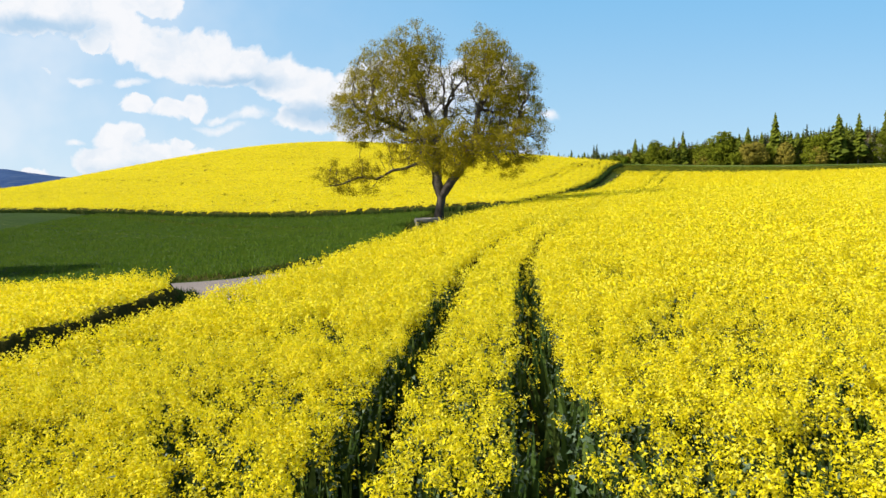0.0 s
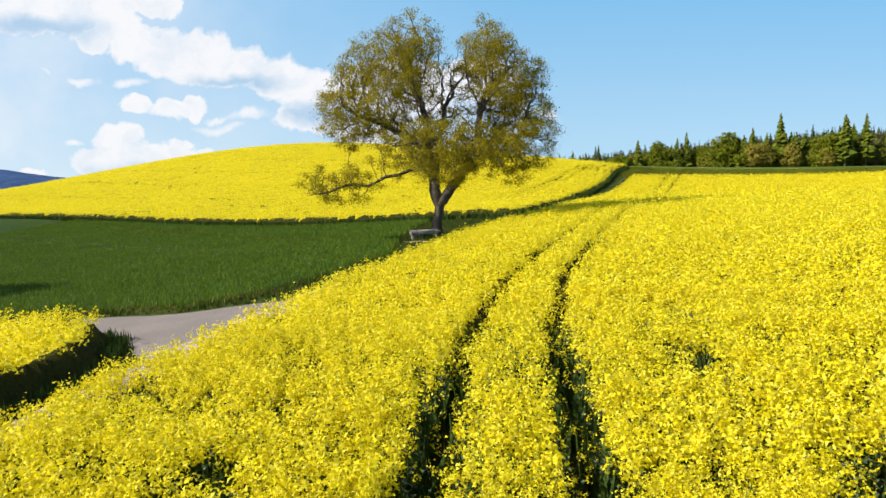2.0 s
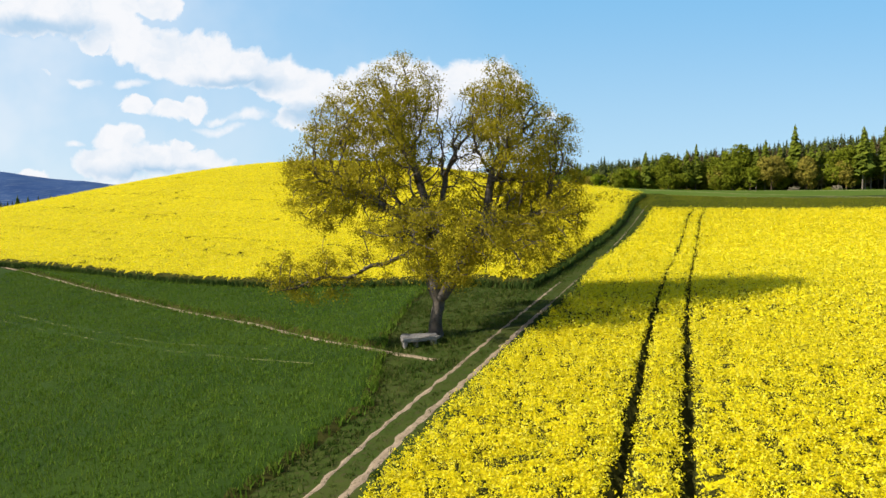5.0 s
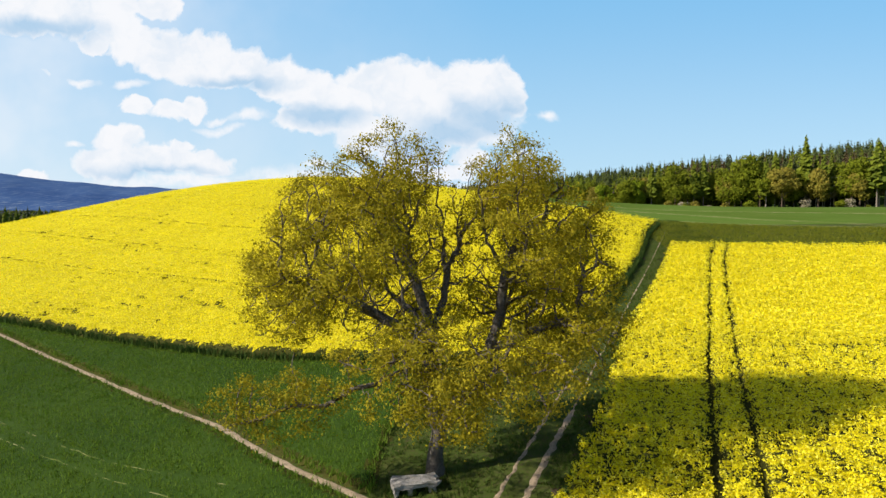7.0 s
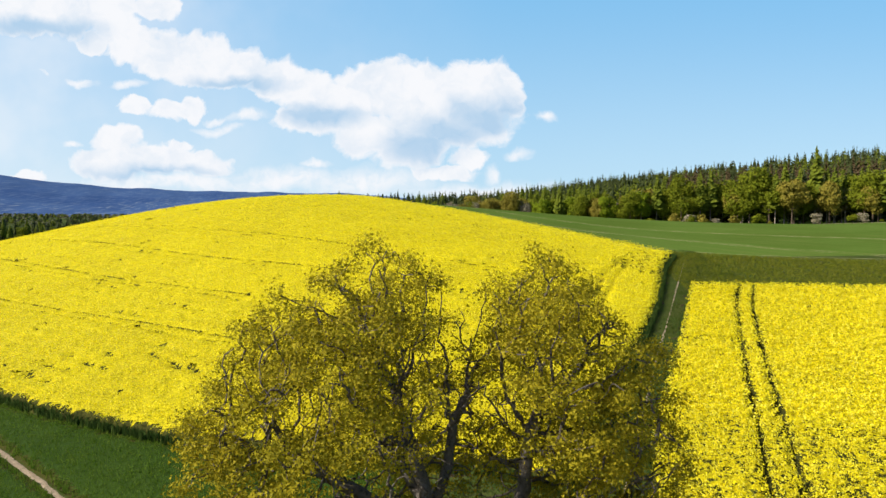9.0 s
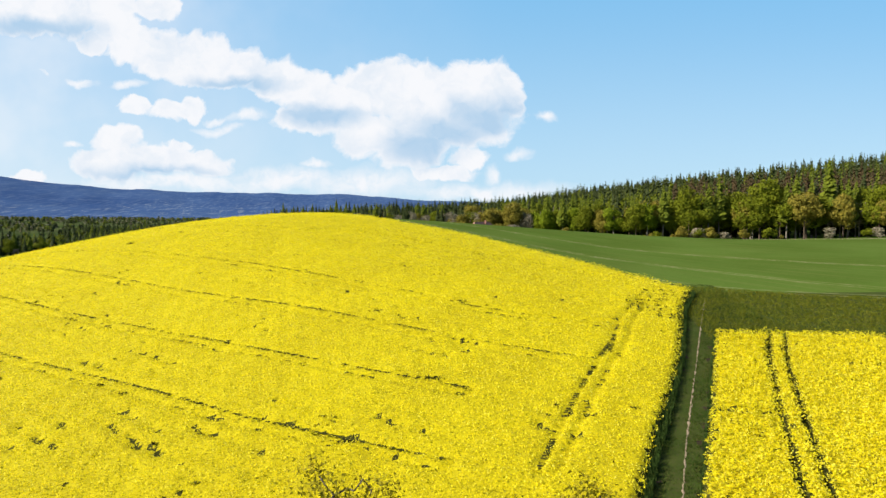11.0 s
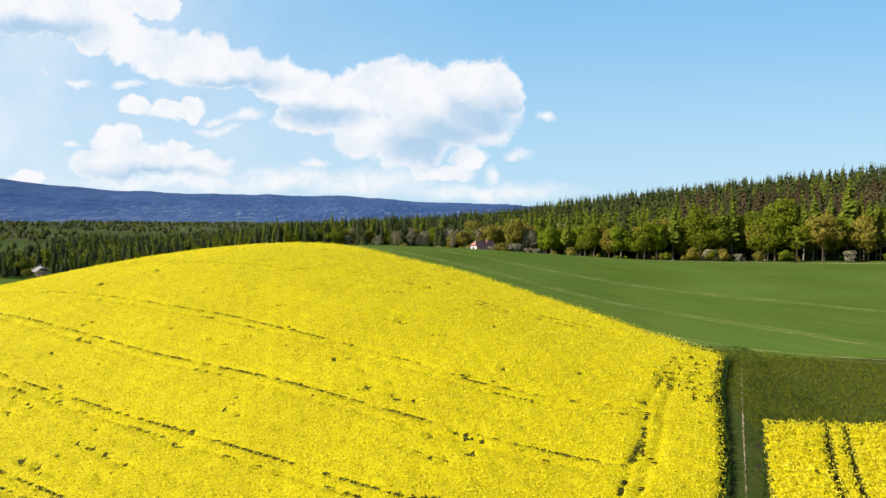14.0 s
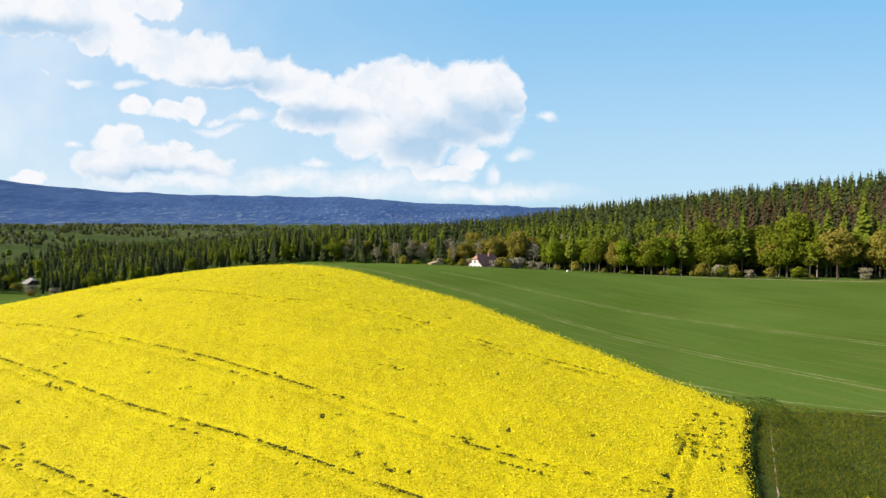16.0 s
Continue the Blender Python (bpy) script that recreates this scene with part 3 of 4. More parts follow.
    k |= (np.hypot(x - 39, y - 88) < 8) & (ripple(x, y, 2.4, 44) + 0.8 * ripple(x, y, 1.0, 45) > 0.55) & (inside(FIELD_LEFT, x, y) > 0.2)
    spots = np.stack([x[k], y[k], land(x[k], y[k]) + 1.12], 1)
    tris("rape_undergrowth", spray(spots, 0.34, 2, 0.14, rng, 0.5, 0.4), [MAT_CANOPY], "olive undergrowth, darkened as if shaded, in thin spots of the hill field", "rapeseed")
    tagged(new("wheel_tracks", mesh_of("wheel_tracks", np.concatenate(v), np.concatenate(f), [MAT_CANOPY])), "dark olive strips painted for the shaded wheel tracks through the yellow crop", "rapeseed", kind="stuff")
    # small field beyond the road
    box = (-46, -10, -62, -18)
    x, y = scatter(FIELD_PATCH, [], 1, 1, box, 30, rng, 0.35, 0.5)
    k = ahead(-x, y)
    x, y = x[k], y[k]
    heads = np.stack([x, y, top_of(x, y, rng, 1.15, 0.12)], 1)
    tris("rape_flowers", blossoms(heads, 0.095, 6, 0.08, 1.5, rng), [MAT_FLOWER], "yellow rapeseed beside the concrete road", "rapeseed")
    canopy("rape_crop", FIELD_PATCH, [], 1, 1, (-72, -9, -72, -14), 0.4, 0.95, MAT_BLOOM, "body of the small rapeseed field", "rapeseed",
           green=lambda x, y: inside(FIELD_PATCH, x, y) < 1.1)


build_rape()


TRAILS = [[(-110, 84), (-54.7, 41.7), (-32.9, 24.7), (-17.2, 11.7), (-10, 3.7), (-4.9, -1.3), (-2.4, -3.8), (0.1, -6.2)],
          [(-90, 48), (-36.9, 15.5), (-22.4, 6.0), (-10.9, 0.0)], [(-90, 45), (-34.4, 12.0), (-16.5, 0.5), (-8, -4.6)]]


def build_grass():
    rng = np.random.RandomState(5)
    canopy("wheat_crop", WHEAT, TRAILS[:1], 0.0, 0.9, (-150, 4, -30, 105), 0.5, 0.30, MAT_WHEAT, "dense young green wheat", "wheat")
    x, y = scatter(WHEAT, TRAILS[:1], 0.0, 0.62, (-62, 2, -30, 48), 22, rng, 0.1, 0.5)
    open_ground = np.minimum(np.abs(from_line(TRAILS[1], x, y)), np.abs(from_line(TRAILS[2], x, y))) < 0.2
    x, y = x[~open_ground], y[~open_ground]
    blades("wheat_blades", x, y, 0.50, 0.10, 3, rng, MAT_BLADE, "green blades of young wheat", "wheat", 0.3)


build_grass()


def strip(name, left, right, up, mat, label, n=60, across=6, kind="structure", category="road"):
    """A surface between two edge lines, laid on the land."""
    def along(line, t):
        p = np.array(line, float)
        s = np.r_[0, np.cumsum(np.hypot(*np.diff(p, axis=0).T))]
        return np.stack([np.interp(t * s[-1], s, p[:, 0]), np.interp(t * s[-1], s, p[:, 1])], 1)
    t = np.linspace(0, 1, n)
    a, b = along(left, t), along(right, t)
    a, b = a + 0.12 * np.stack([ripple(a[:, 0], a[:, 1], 1.5, 1), ripple(a[:, 0], a[:, 1], 1.2, 2)], 1), b + 0.12 * np.stack([ripple(b[:, 0], b[:, 1], 1.5, 3), ripple(b[:, 0], b[:, 1], 1.2, 4)], 1)
    k = np.linspace(0, 1, across)[None, :, None]
    p = a[:, None] * (1 - k) + b[:, None] * k
    z = land(p[..., 0], p[..., 1]) + up
    z[:, 0] -= up * 1.5
    z[:, -1] -= up * 1.5
    v = np.concatenate([p, z[..., None]], -1).reshape(-1, 3)
    return tagged(new(name, mesh_of(name, v, grid_faces(n, across), [mat], True)), label, category, kind=kind)


strip("road", [(-13.2, -80), (-12.4, -55), (-10.6, -41), (-9.9, -36.5), (-8.6, -30.8), (-6.9, -26.4), (-5.2, -23.4)], [(-9.4, -80), (-9.0, -55), (-7.7, -45), (-6.5, -36), (-4.7, -28.2), (-4.3, -26.0), (-4.2, -23.6)],
      0.10, MAT_CONCRETE, "pale concrete farm road along the rapeseed", 70, 8)
strip("road_branch", [(-6.9, -27.0), (-9.4, -26.9), (-12.5, -27.4), (-19, -25.2), (-30, -21), (-62, -10)], [(-9.6, -37.8), (-11.0, -35.9), (-13, -32.8), (-17, -29.8), (-31, -24.6), (-62, -14.2)],
      0.07, MAT_ASPHALT, "grey paved side road between wheat and rapeseed", 70, 10)


def ribbon(name, line, width, up, mat, label, category="track", n=80):
    return strip(name, side_lines(line, width / 2), side_lines(line, -width / 2), up, mat, label, n, 4, category=category)


TRACK = [(-5.3, -26.5), (-4.4, -23.5), (-2.0, -17), (1.6, -9), (4.9, -1), (8.8, 8.5), (13.4, 20.3), (24.2, 46.7), (36.9, 75), (46, 95)]
for off, wide, last in ((0.75, 0.30, 7), (-0.75, 0.50, 6), (-0.75, 0.18, 10)):
    ribbon("dirt_track", side_lines(TRACK, off)[(0 if last < 10 else 5):last], wide, 0.03, MAT_TRACK, "pale dry wheel rut of the grassy field track", n=160)
for line, wide in zip(TRAILS, (0.66, 0.14, 0.14)):
    ribbon("dirt_trail", line, wide, 0.05 if wide > 0.3 else 0.28, MAT_TRACK if wide > 0.3 else MAT_DRY, "narrow bare trail through the young wheat", n=120)
MEADOW_LINES = [[(-60, 224), (-20, 190), (16.5, 160), (37, 135.2), (54, 121.6), (72.3, 108), (100, 92), (150, 72)], [(0, 200), (45.7, 165.8), (77.8, 146.2), (91, 134.6), (140, 104)],
                [(30, 118), (38.8, 108.6), (52, 101.9), (65.6, 98.5), (85, 94.5), (130, 90)]]
for line in MEADOW_LINES:
    for off in (-0.9, 0.9):
        ribbon("dirt_trail", side_lines(line, off), 0.30, 0.035, MAT_DRY, "pale dry wheel line across the green meadow", n=140)
ribbon("forest_path", [(330, 190), (230, 211), (166, 238), (120, 261), (84, 278)], 1.8, 0.06, MAT_TRACK, "pale dirt path along the forest edge")


def build_verges():
    rng = np.random.RandomState(8)
    n = 190000
    x, y = rng.uniform(-36, 52, n), rng.uniform(-62, 104, n)
    free = (inside(FIELD_RIGHT, x, y) < 0.2) & (inside(FIELD_LEFT, x, y) < 0.2) & (inside(FIELD_PATCH, x, y) < 0.3) & (inside(WHEAT, x, y) < 0.2)
    road = [(-13.2, -80), (-12.4, -55), (-10.6, -41), (-11.0, -35), (-13, -32.4), (-17, -29.8), (-62, -14.2), (-62, -10), (-19, -25.2), (-12.5, -27.4), (-9.6, -27.3), (-6.3, -24.6), (-4.2, -25.4), (-4.7, -28.2), (-6.5, -36), (-7.7, -45), (-9.4, -80)]
    free &= inside(road, x, y) < -0.05
    d = np.abs(np.abs(from_line(TRACK, x, y)) - 0.75)
    free &= (d > np.where(y < 2, 0.42, 0.22)) | (y > 18) | (rng.uniform(0, 1, n) > 0.88)
    x, y = x[free], y[free]
    lush = 0.75 + 0.35 * ripple(x, y, 6.0, 2) + 0.2 * ripple(x, y, 1.4, 3)
    h = np.clip(0.30 * lush, 0.10, 0.6) * np.where(np.abs(from_line(TRACK, x, y)) < 0.75, 0.5, 1.0)
    blades("verge_grass", x, y, h, 0.09, 5, rng, MAT_VERGE, "rough grass and weeds along the track and fields", "grass", 0.45)
    n = 260000
    x, y = rng.uniform(-96, 47, n), rng.uniform(14, 100, n)
    d = inside(FIELD_LEFT, x, y)
    k = (d > -0.5) & (d < 0.45) & ((x > 0) | (y < 66))
    blades("crop_stems", x[k], y[k], 0.85, 0.06, 4, rng, MAT_STEM, "dark green stems at the edge of the rapeseed", "rapeseed", 0.12)
    x, y = rng.uniform(-40, 42, n), rng.uniform(-62, 80, n)
    d = np.maximum(np.where(np.abs(inside(FIELD_RIGHT, x, y)) < 0.35, 1, 0), np.where(np.abs(inside(FIELD_PATCH, x, y) + 0.1) < 0.5, 1, 0))
    k = (d > 0) & (x < 0.42 * y + 14)
    blades("crop_stems", x[k], y[k], 0.46, 0.07, 4, rng, MAT_STEM, "green stems at the open side of the rapeseed", "rapeseed", 0.16)
    # rough headland at the end of the field
    n = 26000
    x, y = rng.uniform(40, 112, n), rng.uniform(70, 102, n)
    line = np.interp(x, (40, 52, 65, 85, 112), (103, 101.5, 98, 94, 91.5))
    free = (inside(FIELD_RIGHT, x, y) < 0.1) & (inside(FIELD_LEFT, x, y) < 0.1) & (y < line)
    x, y = x[free], y[free]
    blades("headland_grass", x, y, 0.34, 0.12, 4, rng, MAT_ROUGH, "olive-green rough grass of the headland", "grass", 0.5)


build_verges()


def bevel_block(sx, sy, sz, rng, bevel=0.06, wobble=0.04):
    bm = bmesh.new()
    bmesh.ops.create_cube(bm, size=1.0)
    bmesh.ops.scale(bm, vec=(sx, sy, sz), verts=bm.verts)
    bmesh.ops.subdivide_edges(bm, edges=bm.edges, cuts=3, use_grid_fill=True)
    for v in bm.verts:
        v.co += Vector(rng.normal(0, wobble, 3)) * 0.6
    bmesh.ops.bevel(bm, geom=[e for e in bm.edges if e.calc_face_angle(0) > 0.9], offset=bevel, segments=2, affect="EDGES")
    return bm


def from_bm(name, bm, mats):
    me = bpy.data.meshes.new(name)
    bm.to_mesh(me)
    bm.free()
    for m in mats:
        me.materials.append(m)
    return me


def build_bench():
    rng = np.random.RandomState(2)
    z = float(land(-1.3, -1.85))
    bench = empty("stone_bench", pose(-1.3, -1.85, z, 0, 0, 8))
    tagged(bench, "old weathered stone slab bench at the foot of the oak", "bench")
    top = part("slab", from_bm("slab", bevel_block(2.5, 1.15, 0.32, rng, 0.09, 0.07), [MAT_STONE]), bench)
    top.location = (0, 0, 0.58)
    top.rotation_euler = (0, radians(-2), 0)
    for sx, wide in ((-1.02, 0.26), (-0.25, 0.24), (0.95, 0.4)):
        leg = part("leg", from_bm("leg", bevel_block(wide, 0.8, 0.62, rng, 0.05, 0.04), [MAT_STONE]), bench)
        leg.location = (sx, -0.05, 0.2)


build_bench()


# ---- the oak ----
def tubes(nodes, parent, rad, name, mat, min_sides=3):
    """Tapered limbs along a tree of nodes."""
    idx = np.where(parent >= 0)[0]
    way = np.zeros_like(nodes)
    way[idx] = nodes[idx] - nodes[parent[idx]]
    way[0] = (0, 0, 1)
    way /= np.linalg.norm(way, axis=1)[:, None] + 1e-9
    def frames(w):
        ref = np.where(np.abs(w[:, :1]) < 0.8, np.array([[1.0, 0, 0]]), np.array([[0, 1.0, 0]]))
        a = np.cross(w, ref)
        a /= np.linalg.norm(a, axis=1)[:, None]
        return a, np.cross(w, a)
    V, Fq, base = [], [], 0
    for sides, sel in ((10, rad[idx] > 0.16), (6, (rad[idx] <= 0.16) & (rad[idx] > 0.05)), (3, rad[idx] <= 0.05)):
        c = idx[sel]
        if not len(c):
            continue
        p = parent[c]
        ang = np.arange(sides) * 2 * math.pi / sides
        pw = np.where((rad[p] < rad[c] * 1.6)[:, None], way[p], way[c])
        pr = np.minimum(rad[p], rad[c] * 1.5)
        rings = []
        for pos, w, r in ((nodes[p], pw, pr), (nodes[c], way[c], rad[c])):
            a, b = frames(w)
            lump = 1 + (0.10 * np.sin(3 * ang[None] + pos[:, 2:3] * 2.1) if sides == 10 else 0)
            rr = r[:, None] * lump
            rings.append(pos[:, None] + a[:, None] * (np.cos(ang)[None] * rr)[..., None] + b[:, None] * (np.sin(ang)[None] * rr)[..., None])
        v = np.stack(rings, 1).reshape(-1, 3)
        k = np.arange(sides)
        q = np.stack([k, (k + 1) % sides, (k + 1) % sides + sides, k + sides], 1)
        f = (np.arange(len(c)) * 2 * sides)[:, None, None] + q[None]
        V.append(v)
        Fq.append(f.reshape(-1, 4) + base)
        base += len(v)
    return mesh_of(name, np.concatenate(V), np.concatenate(Fq), [mat], True)


def grow(limbs, lobes, count, rng, reach=4.0, kill=0.75, step=0.42, gap=None):
    """Limbs that spread into the lobes of a crown."""
    nodes, parent = [], []
    def chain(points, start):
        last = start
        for a, b in zip(points, points[1:]):
            m = max(1, int(np.linalg.norm(np.subtract(b, a)) / step))
            for i in range(1, m + 1):
                q = np.array(a) + (np.array(b) - np.array(a)) * i / m
                nodes.append(q + rng.normal(0, 0.03, 3))
                parent.append(last)
                last = len(nodes) - 1
    nodes.append(np.array(limbs[0][0], float))
    parent.append(-1)
    chain(limbs[0], 0)
    for limb in limbs[1:]:
        d = np.linalg.norm(np.array(nodes) - np.array(limb[0]), axis=1)
        chain(limb, int(d.argmin()))
    pts = []
    vol = np.array([l[3] * l[4] * l[5] for l in lobes])
    for l, n in zip(lobes, (count * vol / vol.sum()).astype(int)):
        u = rng.normal(0, 1, (n, 3))
        u /= np.linalg.norm(u, axis=1)[:, None]
        pts.append(np.array(l[:3]) + u * (rng.uniform(0, 1, (n, 1)) ** 0.42) * np.array(l[3:6]))
    pts = np.concatenate(pts)
    if gap is not None:
        pts = pts[~gap(pts)]
    N, P = list(nodes), list(parent)
    dist, near = np.full(len(pts), 1e9), np.zeros(len(pts), int)
    def update(first):
        arr = np.array(N[first:])
        d = np.linalg.norm(pts[:, None] - arr[None], axis=2)
        j = d.argmin(1)
        m = d[np.arange(len(pts)), j]
        better = m < dist
        dist[better] = m[better]
        near[better] = j[better] + first
    update(1)
    for _ in range(90):
        act = (dist < reach) & (dist > kill)
        if not act.any():
            break
        first = len(N)
        for j in np.unique(near[act]):
            v = pts[act & (near == j)] - N[j]
            w = (v / np.linalg.norm(v, axis=1)[:, None]).mean(0) + rng.normal(0, 0.22, 3) + np.array([0, 0, -0.03])
            w /= np.linalg.norm(w) + 1e-9
            N.append(N[j] + w * step)
            P.append(int(j))
        update(first)
        if len(N) > 9000:
            break
    return np.array(N), np.array(P), pts[dist < 1.2]


def build_oak():
    rng = np.random.RandomState(21)
    limbs = [[(-0.2, 0, -0.3), (-0.15, 0, 1.2), (0.05, 0, 2.6)],
             [(0.05, 0, 2.6), (-0.35, 0.1, 4.2), (-0.5, 0.2, 6.0), (-0.4, 0.3, 8.0), (-1.0, 0.5, 10.2), (-1.8, 0.6, 12.5)],
             [(0.05, 0, 2.6), (0.9, 0.0, 4.0), (1.9, 0.1, 5.4), (3.0, 0.2, 7.2), (3.6, 0.3, 9.4), (3.9, 0.3, 12.0)],
             [(-0.45, 0.2, 5.4), (-1.9, -0.4, 6.2), (-3.6, -0.9, 5.5), (-4.7, -1.2, 5.3), (-6.3, -1.6, 4.4), (-8.2, -2.0, 4.5), (-9.8, -2.2, 3.8), (-11.4, -2.4, 3.6)],
             [(-0.4, 0.3, 7.6), (-2.6, -0.2, 8.8), (-5.0, -0.2, 10.2), (-7.6, -0.2, 11.0)],
             [(3.0, 0.2, 7.2), (5.2, -0.6, 8.4), (7.6, -0.8, 9.2)],
             [(-0.4, 0.3, 8.0), (0.3, 1.0, 10.0), (0.6, 1.5, 12.0)],
             [(-0.45, 0.2, 7.0), (-0.8, -2.0, 8.0), (-1.5, -4.4, 8.4)],
             [(2.2, 0.1, 6.0), (2.6, -2.0, 7.0), (3.4, -4.6, 7.6)],
             [(3.1, 0.2, 7.6), (3.8, 2.6, 8.6), (4.4, 5.0, 9.4)],
             [(-0.4, 0.4, 8.0), (-1.6, 2.6, 9.0), (-3.0, 5.2, 9.8)]]
    lobes = [(-3.9, 0, 13.2, 6.0, 6.0, 5.6), (-2.7, 0, 16.6, 3.2, 4.0, 3.7), (3.9, 0, 16.5, 2.5, 3.8, 3.5), (4.8, 0.4, 13.4, 4.3, 5.4, 5.4), (7.2, -0.3, 9.4, 3.7, 5.0, 4.7), (0.7, 0.6, 13.4, 2.6, 3.4, 4.2), (7.4, 0.2, 13.6, 2.7, 3.6, 3.4),
             (-8.0, -0.4, 11.0, 3.1, 4.0, 3.4), (-8.8, -1.8, 4.6, 3.7, 2.0, 1.9), (0.5, -4.6, 7.2, 6.6, 3.4, 2.9), (1.8, -6.6, 7.0, 5.4, 2.6, 2.6), (0, 4.6, 9.4, 7.0, 3.8, 3.6)]
    gap = lambda p: (np.abs(p[:, 0] - 0.8 - 0.05 * (p[:, 2] - 13)) < 0.35) & (p[:, 2] > 16.0)
    nodes, parent, buds = grow(limbs, lobes, 4600, rng, kill=0.62, gap=gap)
    n = len(nodes)
    area = np.zeros(n)
    kids = np.bincount(parent[parent >= 0], minlength=n)
    for i in range(n - 1, 0, -1):
        area[i] = max(area[i], 0.00045) if kids[i] == 0 else area[i]
        area[parent[i]] += area[i]
    rad = np.maximum(area, 0.0003) ** (1 / 2.55)
    rad *= 0.58 / rad[1]
    rad = np.maximum(1.12 * rad - 0.014, 0.017)
    frame_limbs = np.arange(n) < 150
    rad = np.where(frame_limbs & (kids > 0), np.maximum(rad, np.clip(0.20 - 0.017 * np.linalg.norm(nodes - np.array([0, 0, 4.5]), axis=1), 0.035, 1)), rad)
    bole = nodes[:, 2] < 2.7
    rad[bole] = np.minimum(rad[bole], 0.43)
    rad[:4] *= np.array([1.55, 1.35, 1.15, 1.05])
    tree = empty("oak_tree")
    tagged(tree, "large solitary oak with olive-green spring leaves beside a field track", "tree")
    part("trunk", tubes(nodes, parent, rad, "trunk", MAT_BARK), tree, "grey-brown forked trunk with spreading limbs")
    pads = []
    for i in rng.permutation(len(buds)):
        if not pads or np.min(np.linalg.norm(np.array(pads) - buds[i], axis=1)) > 0.70:
            pads.append(buds[i])
    pads = np.array(pads)
    heart = np.array([0, 0, 10.0])
    # leaves sit in layered sprays towards the outside, with windows between them
    core = np.linalg.norm((pads - heart) / np.array([10.5, 8.0, 9.5]), axis=1)
    full = ripple_solid(pads * np.array([1, 1, 1.5]), 4.6, 3) + 0.5 * ripple_solid(pads, 1.9, 4)
    pads = pads[(full > 0.40 - 1.0 * core) & (rng.uniform(0, 1, len(pads)) < np.clip(2.6 * core - 0.85, 0.05, 0.95))]
    off = rng.normal(0, 1, (len(pads), 150, 3)) * np.array([0.32, 0.32, 0.22])
    off[..., 2] -= 0.25 * (off[..., 0] ** 2 + off[..., 1] ** 2)
    out = off + 0.30 * ((pads - heart) / np.linalg.norm(pads - heart, axis=1)[:, None])[:, None] + np.array([0, 0, 0.12])
    ends = nodes[kids == 0]
    ends = ends[np.linalg.norm((ends - heart) / np.array([10.5, 8.0, 9.5]), axis=1) > 0.55]
    tips = np.repeat(ends, 14, 0) + rng.normal(0, 0.17, (len(ends) * 14, 3))
    v = np.concatenate([facing((pads[:, None] + off).reshape(-1, 3), out.reshape(-1, 3), 0.102, rng, 1.1), facing(tips, tips - heart, 0.12, rng, 0.6)])
    part("crown", mesh_of("crown", v, np.arange(len(v)).reshape(-1, 3), [MAT_OAK_LEAF]), tree, "olive-green young leaves with gaps of sky")


build_oak()


# ---- the woods ----
def conifer_shape(h, r, rng, tiers, boughs, droop=0.35, bare=0.12):
    """A spruce or larch: tiers of folded boughs, longest below, up to a thin leader."""
    f = np.repeat((np.arange(tiers) + 0.5) / tiers, boughs)
    n = len(f)
    f = np.clip(f + rng.normal(0, 0.35 / tiers, n), 0, 0.985)
    z = h * (bare + (1 - bare) * f)
    l = (r * (1 - f) ** 0.85 * np.minimum(1, 0.55 + 3.0 * f) + 0.22) * rng.uniform(0.65, 1.2, n)
    a = np.tile(np.arange(boughs) * 6.283 / boughs, tiers) + rng.uniform(0, 6.283 / boughs, n) + np.repeat(rng.uniform(0, 6.283, tiers), boughs)
    c, s = np.cos(a), np.sin(a)
    w = l * (1.9 / boughs + 0.16)
    fold = 0.22 * l
    root = np.stack([c * 0.05, s * 0.05, z + 0.40 * l + 0.3], 1)
    tip = np.stack([c * l, s * l, z - droop * l], 1)
    one = np.stack([c * l * 0.62 - s * w, s * l * 0.62 + c * w, z - droop * l * 0.6 - fold], 1)
    two = np.stack([c * l * 0.62 + s * w, s * l * 0.62 - c * w, z - droop * l * 0.6 - fold], 1)
    return np.stack([root, one, tip, root, tip, two], 1).reshape(-1, 3)


def broad_shape(h, r, rng, leaves, size, low=0.22, lumps=12):
    """Leaves of a round-headed tree, gathered in lumps with gaps between."""
    mid = np.array([0, 0, h * (1 + low) / 2])
    u = rng.normal(0, 1, (lumps, 3))
    u /= np.linalg.norm(u, axis=1)[:, None]
    k = rng.uniform(0.40, 0.74, (lumps, 1))
    c = mid + u * k * np.array([r, r, h * (1 - low) / 2 * 1.02])
    size_of = rng.uniform(0.30, 0.50, lumps) * r
    i = rng.choice(lumps, leaves, p=size_of ** 2 / (size_of ** 2).sum())
    d = rng.normal(0, 1, (leaves, 3))
    d /= np.linalg.norm(d, axis=1)[:, None]
    p = c[i] + d * (rng.uniform(0.45, 1.08, (leaves, 1)) ** 0.5) * size_of[i][:, None] * np.array([1, 1, 0.85])
    p[:, 2] = np.maximum(p[:, 2], h * low * 0.7 + rng.uniform(0, 1, leaves))
    return facing(p, d + 0.5 * u[i], size, rng, 1.3)


